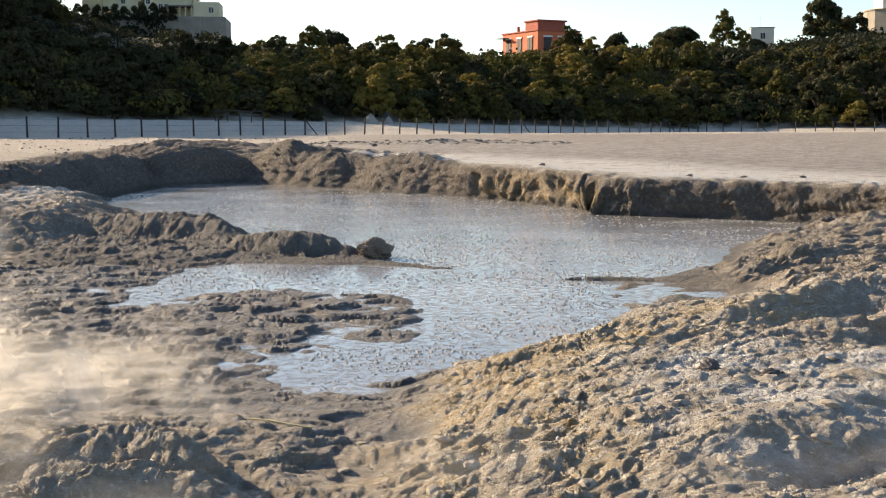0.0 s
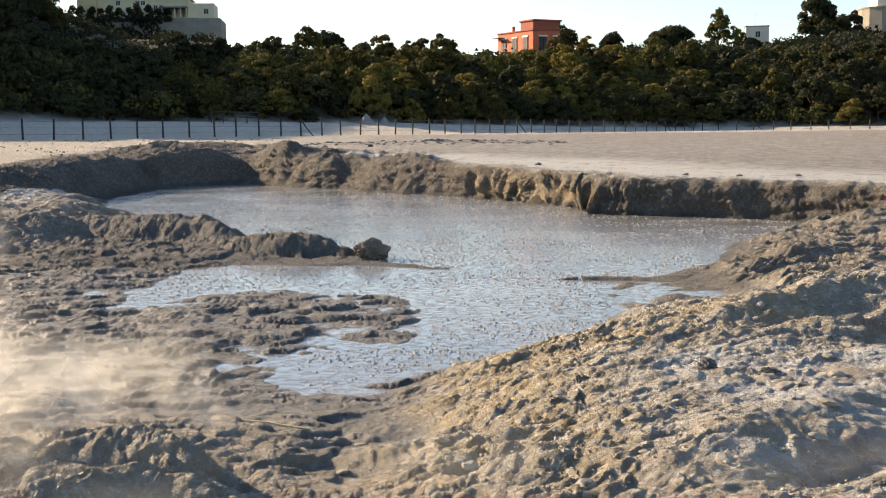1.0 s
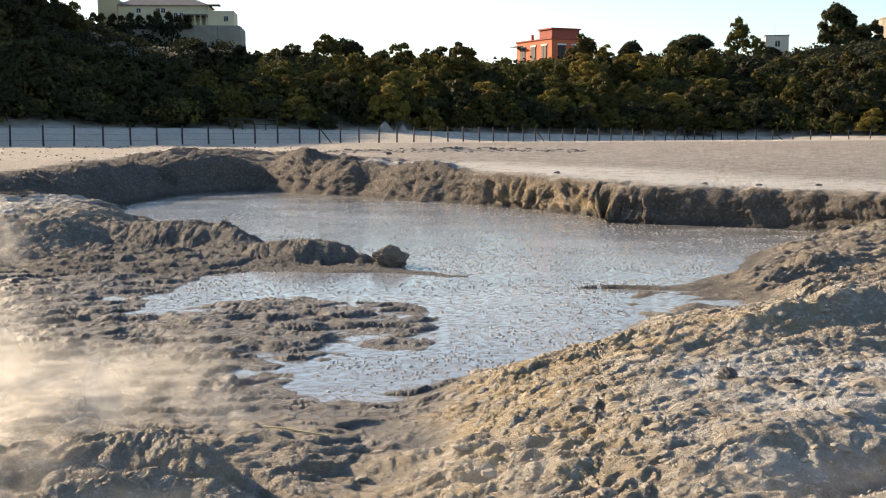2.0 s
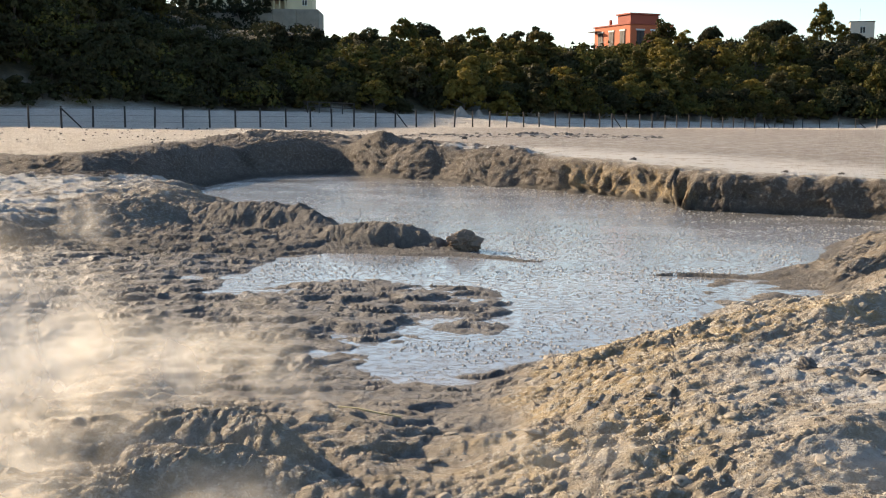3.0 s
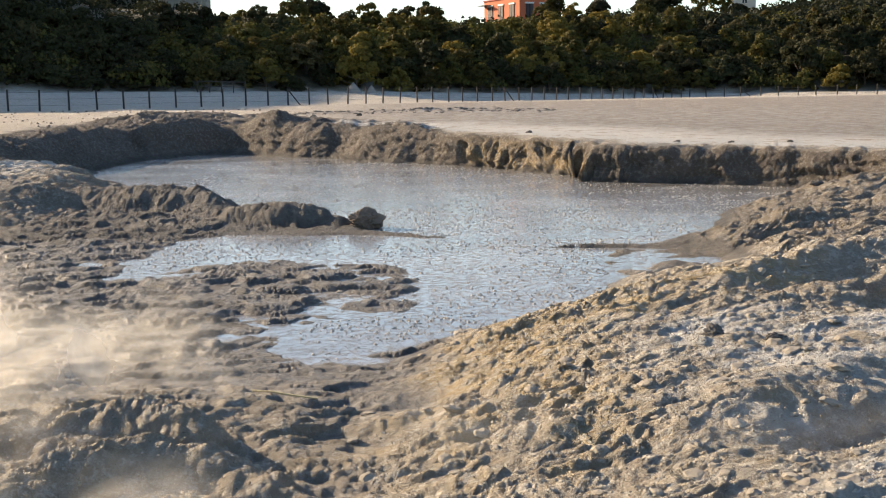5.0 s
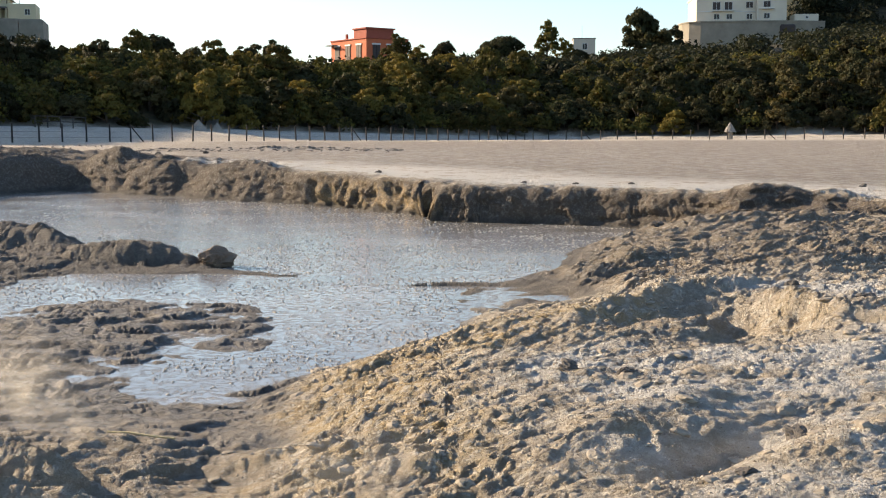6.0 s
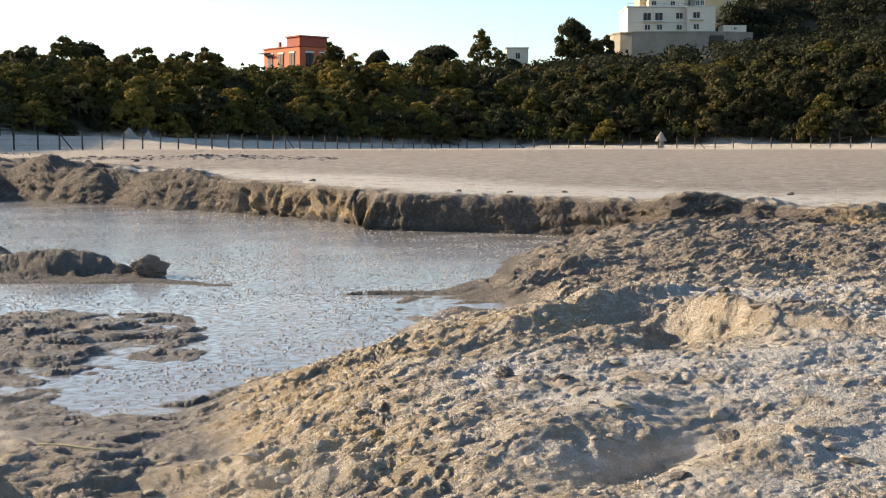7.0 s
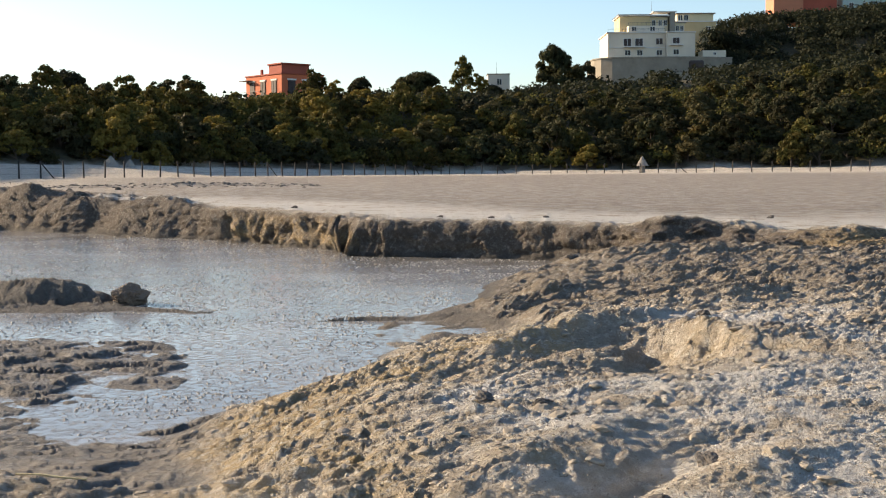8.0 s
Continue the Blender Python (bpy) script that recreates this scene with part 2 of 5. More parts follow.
# Where the muddy water stands.
POOL = [(9.4, 24), (9.1, 22.8), (8.1, 22.3), (7.2, 21.6), (6.0, 19.9), (5.2, 18.8), (4.85, 17.6), (4.4, 16.3), (3.6, 15.6), (2.9, 15.0), (2.45, 13.9), (2.4, 12.5), (2.05, 11.5),
        (1.55, 10.75), (0.95, 10.0), (0.45, 9.55), (0, 9.15), (-0.36, 8.8), (-0.66, 8.8), (-0.85, 9.15), (-0.98, 9.75), (-0.75, 10.4), (-0.43, 10.85), (0.0, 10.95), (0.16, 11.7), (0.15, 12.6),
        (0.0, 13.65), (-0.75, 14.2), (-1.45, 14.65), (-2.0, 14.55), (-2.6, 13.75), (-3.1, 13.35), (-3.25, 14.6), (-2.9, 16.8), (-2.36, 17.65), (-1.6, 18.0), (-0.8, 17.7), (-0.2, 17.6),
        (-0.4, 18.5), (-1.1, 19.4), (-2.2, 20.1), (-3.0, 21.2), (-4.0, 22.8), (-5.0, 25), (-6.0, 28), (-7.8, 31), (-8.3, 35.7), (-7.8, 40.6), (-6, 46), (6, 36)]
# The low shelf beyond the near mud, with its crumbling front.
SHELF = [(-40, 16.0), (-14, 16.4), (-9, 16.5), (-7.4, 16.4), (-6.7, 17.4), (-6.2, 18.6), (-5.4, 19.6), (-4.9, 21.4), (-5.2, 23.5), (-6.2, 26), (-7.4, 29), (-9, 34), (-14, 36), (-40, 36)]
# Ridges: x, y, crest height, half width
SPUR = [(-6.2, 22.0, 0.10, 1.2), (-5.2, 21.5, 0.03, 1.2), (-4.4, 21.1, 0.06, 1.2), (-3.6, 20.8, 0.04, 1.0), (-3.05, 20.2, -0.10, 0.7), (-2.65, 19.5, -0.24, 0.55),
        (-2.35, 19.0, -0.14, 0.5), (-1.9, 18.8, -0.11, 0.55), (-1.25, 18.6, -0.11, 0.5), (-0.85, 18.3, -0.27, 0.4)]
TONGUE = [(-2.2, 18.0, -0.38, 0.7), (-0.7, 17.5, -0.39, 0.55), (0.0, 17.0, -0.41, 0.45), (0.6, 16.5, -0.43, 0.2)]
ISLET = [(1.95, 15.2, -0.43, 0.10), (2.4, 15.2, -0.40, 0.16), (3.0, 15.1, -0.405, 0.2), (3.5, 14.9, -0.42, 0.3)]
MOUND = [(-3.4, 4.9, -0.20, 0.50), (-2.6, 5.0, -0.19, 0.50), (-2.0, 5.25, -0.17, 0.48), (-1.65, 5.65, -0.16, 0.48), (-1.3, 5.85, -0.14, 0.46), (-1.0, 5.8, -0.17, 0.42), (-0.75, 5.55, -0.21, 0.36), (-0.5, 5.3, -0.27, 0.32)]
PEAK = [(-1.8, 6.6, -0.16, 0.45), (-1.42, 6.5, -0.10, 0.36), (-1.15, 6.2, -0.15, 0.34)]
BACK = [(-3.6, 6.8, -0.20, 1.0), (-2.4, 6.6, -0.19, 0.9), (-1.6, 6.9, -0.20, 0.5)]
BROW = [(2.3, 9.1, -0.02, 0.45), (2.7, 9.6, 0.03, 0.5), (3.2, 10.1, 0.07, 0.55), (3.9, 10.6, 0.11, 0.6), (4.6, 10.9, 0.12, 0.6)]
HUMP = [(4.45, 9.7, 0.19, 0.32), (4.62, 9.0, 0.21, 0.40), (4.85, 8.35, 0.17, 0.38), (5.15, 7.9, 0.10, 0.35), (5.9, 7.9, 0.12, 0.5)]
LEFT_BANK = [(-24, 34.6, 0.50, 2.0), (-14.6, 33.4, 0.54, 1.8), (-11.6, 29.6, 0.58, 1.7), (-10.0, 29.4, 0.62, 1.6), (-9.9, 34, 0.60, 1.5), (-9.3, 40, 0.64, 1.5), (-7.5, 44.5, 0.74, 1.5)]
BASE_A = [-180, -80, -60, -45, -32, -25, -20, -10, 0, 8, 15, 22, 28, 34, 45, 70, 180]
BASE_R = [130, 130, 135, 118, 110, 108, 108, 115, 126, 138, 153, 151, 150, 150, 150, 140, 130]
# bearings, and the height of the slope's shoulder, of the ground behind it, and of the rim far behind
CREST_A = [-180, -90, -70, -55, -45, -30, -22, -17, -13, -8.5, -7, -4, 0, 5, 10, 16, 22, 28, 34, 45, 80, 180]
CREST_Z = [10, 14, 19, 24, 28, 28, 21, 12, 9.0, 9.6, 10.0, 10.3, 10.2, 10.2, 10.8, 11.8, 12.0, 13.6, 15.6, 17, 12, 10]
UPPER_Z = [10, 14, 20, 28, 38, 40, 32, 17.5, 13.2, 14.0, 14.0, 13.2, 12.6, 14.0, 15.2, 16, 18.5, 20.5, 22, 24, 15, 10]
RIM_Z = [10, 14, 22, 32, 42, 46, 42, 28, 22.5, 22, 17, 12, 12, 13, 14, 16, 23, 24, 25, 26, 15, 10]


def terraces(v, step=0.72):
    """Level treads with crumbled steps between them."""
    k = np.floor(v)
    return k + smooth(step, 1.0, v - k)


def flat_floor(x, y, edge, near):
    """The pale flat above the bank, with the heaps along its edge."""
    z = np.interp(y, [-80, 0, 6, 14, 25, 45, 73, 113, 143, 220], [0.1, 0.0, 0.02, 0.12, 0.30, 0.56, 0.98, 0.88, 0.38, 0.38])
    z = z + fbm(x, y, 7, 4, 0.5, 5) * 0.05
    z = np.maximum(z, ridge(x, y, LEFT_BANK, 0.15) + fbm(x, y, 1.8, 4, 0.6, 70) * 0.08 * (x < -5) * near)
    z += (lump(x, y, -3.7, 42.4, 0.44, 1.2, 1.1) + lump(x, y, -5.2, 43.2, 0.20, 2.0, 1.2) + lump(x, y, -8.8, 47.5, 0.36, 2.2, 1.6) + lump(x, y, -6.0, 48.5, 0.24, 2.6, 1.4)
          + lump(x, y, -2.0, 40.6, 0.16, 1.2, 0.9) + lump(x, y, -0.1, 37.4, 0.20, 0.9, 0.9) + lump(x, y, 1.0, 36.4, 0.12, 1.0, 0.7) + lump(x, y, -13, 46, 0.10, 5, 2.5))
    z += lump(x, y, 10.1, 21.9, 0.26, 0.75, 0.9) + lump(x, y, 11.35, 21.6, 0.16, 0.6, 0.8) + lump(x, y, 12.3, 19.4, 0.20, 0.9, 0.7)
    z += (lump(x, y, 1.5, 57.5, 0.26, 5.0, 0.7, -8) + lump(x, y, -2.1, 45.2, 0.16, 0.9, 0.5)) * (0.6 + 0.6 * fbm(x, y, 0.9, 3, 0.6, 8))
    heaps = smooth(-9, -5, edge) * smooth(2.2, 0.8, x) * smooth(-15, -10, x) * (y > 30)
    z += heaps * (terraces(fbm(x, y, 1.1, 4, 0.6, 71) * 3.2) * 0.06 + fbm(x, y, 0.4, 3, 0.6, 72, True) * 0.07)
    return z, heaps


def height(x, y):
    """Height of the ground, how far each place leans away from the sun, and what it is made of."""
    r, a = np.hypot(x, y), np.degrees(np.arctan2(x, y))
    near = smooth(75, 45, r)
    wob = fbm(x, y, 1.3, 4, 0.55, 3) * 0.22 * near
    edge = outline_distance(x, y, TERRACE)
    floor, heaps = flat_floor(x, y, edge, near)
    # low ground in front of the terrace
    pd = outline_distance(x, y, POOL) + wob * 0.8
    right = smooth(-0.5, 0.6, x)
    left = 1 - right
    want_r = np.interp(y, [3, 7, 9, 12, 14, 18, 22], [0.0, -0.02, -0.06, -0.16, -0.29, -0.32, -0.30]) + np.interp(y, [6, 12, 16], [0.02, 0.035, 0.05]) * np.clip(x - 2.5 * smooth(10, 14, y), 0, 10)
    want_l = np.interp(y, [2, 4.3, 5, 7, 8.5, 10.5, 14, 17, 19, 22, 30], [-0.20, -0.25, -0.28, -0.29, -0.36, -0.40, -0.42, -0.37, -0.30, -0.2, -0.1]) + 0.025 * np.clip(-x - 2.2, 0, 6) * smooth(15, 9, y)
    slope = smooth(-0.5, 1.7, x)
    want = slope * want_r + (1 - slope) * np.where(x > -0.5, np.minimum(want_l, want_r), want_l)
    want = want - 0.05 * np.exp(-((x + 0.25) / 0.4) ** 2) * smooth(8.6, 7.0, y) + 0.03 * lump(x, y, 0.0, 5.6, 1.0, 0.5, 0.8)
    shore = 0.60 + 0.3 * left
    low = np.where(pd > 0, WATER + (want - WATER) * (1 - np.exp(-np.clip(pd, 0, 50) / shore)), WATER - 0.3 * smooth(0, -0.7, pd))
    ooze = smooth(0.5, -0.3, np.hypot((x - 3.2) / 1.25, (y - 13.6) / 1.9) - 0.75 + wob)          # the soft grey flat beside the islet
    low = np.where(pd > -0.1, low + (np.minimum(low, WATER - 0.004 + 0.05 * fbm(x, y * 1.4, 0.5, 3, 0.55, 15)) - low) * ooze, low)
    sd = outline_distance(x, y, SHELF) + wob * 1.4 + fbm(x, y, 0.5, 3, 0.6, 75) * 0.16
    shelf = smooth(0.35, -1.3, sd)
    top = np.interp(y, [14, 17, 21, 26, 33], [-0.04, 0.0, 0.12, 0.20, 0.26]) + fbm(x, y, 1.4, 4, 0.6, 76) * 0.05
    low = low + (np.maximum(top, low) - low) * shelf * (x < -3)
    for line, w in ((SPUR, 0.35), (MOUND, 0.35), (PEAK, 0.3), (BACK, 0.8), (BROW, 0.5), (HUMP, 0.4), (ISLET, 0.5)):
        low = np.maximum(low, ridge(x + wob * w, y + wob * w, line))
    low = np.maximum(low, np.minimum(ridge(x + wob, y + wob, TONGUE, -0.62), -0.425 + 0.03 * wob))
    # the cave-like pit under the hump, the shaded hollow, small pits in the gully
    low += lump(x, y, 3.92, 9.25, -0.34, 0.26, 0.55, -28) + lump(x, y, 4.12, 8.75, -0.22, 0.20, 0.25) + lump(x, y, 3.75, 9.9, -0.16, 0.45, 0.2, 35) + lump(x, y, 3.1, 9.35, -0.08, 0.4, 0.16, 40) + lump(x, y, 3.72, 8.35, -0.10, 0.45, 0.5)
    low += lump(x, y, 2.15, 5.35, -0.15, 0.60, 0.20, 34) + lump(x, y, 1.70, 5.75, 0.05, 0.35, 0.22, 35) + lump(x, y, 2.3, 6.2, 0.05, 0.5, 0.2, 30) + lump(x, y, 2.75, 5.15, 0.05, 0.6, 0.2, 36)
    low += lump(x, y, 0.12, 7.2, -0.09, 0.2, 0.35) + lump(x, y, -0.15, 6.3, -0.05, 0.3, 0.22) + lump(x, y, -0.1, 6.62, 0.05, 0.22, 0.13) + lump(x, y, 0.15, 6.05, 0.04, 0.25, 0.13)
    low += lump(x, y, 5.2, 15.6, 0.10, 0.5, 0.6) + lump(x, y, 6.6, 13.2, 0.12, 0.9, 0.4) + lump(x, y, 7.8, 12.3, -0.12, 0.9, 0.22, -10) + lump(x, y, 8.6, 19.4, 0.12, 1.2, 0.5)
    # how each stretch is broken up
    dry = smooth(-0.42, -0.22, low) * smooth(70, 30, r) * smooth(-1, 2.5, y)
    land = smooth(-0.15, 0.12, pd) * near
    wx, wy = x + fbm(x, y, 0.45, 2, 0.5, 51) * 0.13, y + fbm(x, y, 0.45, 2, 0.5, 52) * 0.13
    big = 1 + 0.7 * smooth(11, 15, y) * right
    bank = right * dry * (1 - 0.72 * ooze)
    calm = 1 - 0.65 * np.exp(-((x - 4.6) / 1.0) ** 2 - ((y - 8.9) / 0.9) ** 2) - 0.55 * smooth(1.2, 2.4, x) * smooth(6.9, 6.2, y) - 0.5 * smooth(4.2, 4.8, x) * np.exp(-((y - 10.6) / 0.7) ** 2)
    calm -= 0.45 * smooth(2.0, 3.2, x) * np.exp(-((y - 7.2) / 0.5) ** 2)
    busy = (0.65 + 0.5 * smooth(-0.25, 0.25, fbm(x, y, 1.5, 3, 0.5, 23))) * np.clip(calm, 0.15, 1)
    lumps = np.clip(fbm(wx, wy * 1.4, 0.55, 3, 0.5, 61), -0.35, 1) * 0.065
    flakes = terraces(fbm(wx * 0.9, wy * 1.5, 0.42, 4, 0.6, 21) * 3.6) * 0.024
    chips = np.clip(fbm(wx, wy * 1.3, 0.15, 3, 0.62, 22), -0.25, 1) * 0.05
    clod = bank * busy * (0.78 - 0.38 * smooth(9.5, 7.5, y) * smooth(0.6, 1.6, x)) * (lumps * big + flakes * big + chips * (1 + 0.4 * (big - 1)))
    # flaky ground on the mound and round the gully
    crisp = left * dry * smooth(9.0, 7.6, y)
    face = smooth(0.10, -0.25, y - np.interp(x, [p[0] for p in MOUND], [p[1] for p in MOUND]))       # the smooth near side of the mound
    crisp *= 1 - 0.6 * face * smooth(-0.5, -0.9, x)
    clod = clod + crisp * (terraces(fbm(wx, wy * 1.7, 0.34, 4, 0.6, 28) * 3.0) * 0.016 + np.clip(fbm(wx, wy * 1.6, 0.14, 3, 0.6, 29), -0.2, 1) * 0.035)
    # soft plates on the mud flats, with water standing between them
    flat = land * smooth(-0.22, -0.36, low) * (1 - smooth(0.9, 0.3, np.abs(x - 0.4)) * smooth(8.2, 7.6, y) * 0.4)
    p1, p2 = fbm(wx * 0.75, wy * 1.25, 0.42, 3, 0.5, 11), fbm(wx * 0.8, wy * 1.3, 0.21, 2, 0.5, 13)
    plates = smooth(-0.12, 0.12, p1) * 0.026 + smooth(-0.05, 0.18, p2) * 0.018 + fbm(x, y, 0.1, 2, 0.5, 12) * 0.008 - 0.018
    clod = clod + flat * plates * (0.75 + 0.65 * left) * (1 - 0.5 * ooze) * (1 - 0.55 * lump(x, y, -0.75, 8.1, 1.0, 0.6, 0.5))
    # the shelf, the spur and the hump: crumbly
    worn = left * smooth(15.5, 17.5, y) * smooth(-0.40, -0.25, low) * near
    clod = clod + worn * (terraces(fbm(wx, wy, 0.7, 4, 0.6, 57) * 3.2) * 0.026 + fbm(x, y, 0.28, 4, 0.65, 64) * 0.05)
    clod = clod + np.exp(-((x - 4.6) / 1.0) ** 2 - ((y - 8.9) / 0.9) ** 2) * (fbm(wx, wy, 0.3, 4, 0.6, 66) * 0.09 + fbm(x, y, 0.7, 3, 0.5, 68) * 0.08)
    crumble = near * smooth(26, 14, y) * dry * (1 - 0.35 * smooth(0.8, 1.6, x) * smooth(9, 7.5, y)) * (0.35 + 0.65 * np.clip(calm + 0.35, 0, 1))
    clod = clod + crumble * (fbm(wx, wy, 0.062, 3, 0.7, 47) * 0.020 + np.clip(fbm(wx * 0.8, wy * 1.3, 0.11, 2, 0.6, 48), -0.1, 0.5) * 0.030) * (0.8 + 0.04 * y)
    low = low + clod + dry * fbm(x, y, 1.3, 3, 0.5, 24) * 0.035
    # the terrace edge: broken, with flutes and slumped blocks
    td = edge + fbm(x, y, 2.4, 3, 0.5, 31) * 0.28 * near
    flute = smooth(1.6, 2.4, x) * smooth(5.0, 4.3, x) * (y < 40)
    width = 0.46 + 0.8 * smooth(1.9, 0.6, x) + 0.35 * smooth(-3, -7, x) + 0.25 * smooth(8.5, 10, x)
    up = smooth(0.05, -1, td / width)
    up = np.clip(0.80 * up + 0.20 * smooth(-0.35, -0.75, td / width) + 0.14 * fbm(x, y, 0.5, 3, 0.6, 33) * up * (1 - up) * 4, 0, 1)
    rough = fbm(x, y, 0.45, 4, 0.6, 35, True) * 0.08 * smooth(-3.2, -0.3, td) + fbm(x, y, 0.33, 3, 0.6, 36) * 0.02
    z = np.where(td < 0.35 * width, low + (floor + rough * near - low) * up, low)
    # the slope behind the fence
    base, crest = np.interp(a, BASE_A, BASE_R), np.interp(a, CREST_A, CREST_Z)
    apron = smooth(0, 1, 1 + (r - base) / np.interp(a, [-20, 0, 12], [32, 22, 9]))
    z = z + apron * np.interp(a, [-20, 0, 14], [1.5, 1.3, 0.8]) * smooth(40, 60, r)
    rise = np.clip((r - base) / 34.0, 0, 1)
    hill = (crest - 2.4) * (rise ** 0.85) + fbm(x, y, 16, 3, 0.5, 41) * 0.9 * smooth(0, 8, r - base)
    z = np.where(r > base, z + hill, z)
    z = z + (np.interp(a, CREST_A, UPPER_Z) - crest) * smooth(34, 95, r - base)
    z = z + (np.interp(a, CREST_A, RIM_Z) - np.interp(a, CREST_A, UPPER_Z)) * smooth(95, 165, r - base)
    z = z + smooth(20, 29, a) * smooth(75, 50, a) * smooth(280, 335, r) * 17
    # what it is made of
    bank_up = smooth(0.1, 0.9, up) * (td < 0.35 * width)
    front = (td < 0.4) * near
    wet = smooth(-0.26, -0.40, z) * near * (1 - bank_up)
    wet = np.maximum(wet, near * left * smooth(8.0, 9.5, y) * smooth(19.5, 17, y) * smooth(0.0, -0.25, z))
    wet = np.where(ooze > 0.02, np.minimum(wet, 1 - 0.42 * ooze), wet)
    wet = np.maximum(wet, 0.75 * near * left * smooth(16.5, 17.5, y) * smooth(23, 21.5, y) * smooth(-5.6, -4.8, x) * (td > 0.4))
    wet = np.maximum(wet, 0.65 * lump(x, y, -0.35, 7.5, 1.0, 0.65, 1.2) * (x < 1.2))
    # low ground is damp; on the bank face and heaps shade is painted in
    damp_shade = np.clip(up * (1 - up) * 4 * 1.6 * front * (r < 60) + smooth(-1.3, -0.3, td / np.maximum(width, 0.6)) * front + smooth(0.3, 0.7, heaps + 0.3 * fbm(x, y, 1.5, 3, 0.6, 73)) * front
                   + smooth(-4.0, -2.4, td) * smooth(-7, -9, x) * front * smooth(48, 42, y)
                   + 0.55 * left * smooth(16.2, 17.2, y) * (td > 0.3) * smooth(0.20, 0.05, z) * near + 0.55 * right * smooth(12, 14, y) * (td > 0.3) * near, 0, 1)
    crust = np.interp(td, [-30, -9, -4, -1.7, -1.0, 0], [0.2, 0.45, 1.9, 2.5, 0.2, 0.0]) * smooth(-4, 4, x) * (r < 70) + 0.3 * smooth(6, 12, -td) * smooth(80, 50, r)
    spots = (0.22 + 0.35 * smooth(0.9, 1.8, x) * smooth(9, 7.5, y) + 0.9 * lump(x, y, 2.9, 6.9, 1, 1.2, 0.45, 10) + 1.1 * lump(x, y, 4.4, 6.6, 1, 1.0, 0.8) + 1.6 * lump(x, y, 5.4, 10.7, 1, 0.9, 0.45, -20) + 1.2 * lump(x, y, 5.6, 9.3, 1, 0.4, 1.0)
             + 0.5 * lump(x, y, 2.0, 7.8, 1, 0.8, 0.4) + 0.8 * lump(x, y, 3.2, 5.0, 1, 0.8, 0.4, 30) + 0.6 * lump(x, y, -2.3, 5.9, 1, 0.8, 0.5) + 0.9 * smooth(-6.5, -8, x) * smooth(17.5, 19, y))
    crust = np.where(td < 0, crust, spots * smooth(-0.25, -0.05, z))
    crust = np.where(r > 70, 0.45 * smooth(-36, -4, r - base), crust)
    ochre = np.where(td < 0.4, np.exp(-(td / (0.6 * width) + 0.2) ** 2) * (flute + 0.25 * smooth(5, 9, x)) + 0.8 * smooth(11, 12, x) * smooth(-1.8, 0, td),
                     smooth(1.7, 0.2, np.abs(pd - 0.7)) * right * smooth(12, 9, y) * 0.9 + 0.30 * right + 0.6 * lump(x, y, 0.7, 6.4, 1, 0.7, 1.4) + 0.2 * lump(x, y, 4.3, 8.7, 1, 0.6, 0.7) + 0.5 * lump(x, y, 3.0, 9.9, 1, 0.6, 0.5))
    ochre = np.clip(ochre + 0.35 * left * smooth(9, 7, y), 0, 1)
    # the last term paints the shadow line of the low ridges dark
    field = smooth(-3.2, -8, td + 1.2 * fbm(x * 0.25, y, 2.0, 3, 0.6, 44)) * smooth(-9, 3, x) * smooth(105, 80, r) + np.exp(-(((y - 57.5 + 0.14 * x) / 1.2) ** 2)) * smooth(-5, -3, x) * smooth(10, 7, x)
    veg = smooth(-3, 3, r - base + fbm(x, y, 5, 3, 0.5, 43) * 4)
    steep = up * (1 - up) * 4 * (td < 0.35 * width) * (r < 60)
    return z, (steep, clod, flute), {"damp_shade": damp_shade, "wet": np.clip(wet, 0, 1), "crust": np.clip(crust, 0, 2.5), "ochre": ochre, "veg": veg, "field": np.clip(field, 0, 1)}


def steps(a, b, first, grow, most):
    out, s = [a], first
    while out[-1] < b:
        s = min(max(first, grow * abs(out[-1])), most)
        out.append(out[-1] + s)
    return np.array(out)


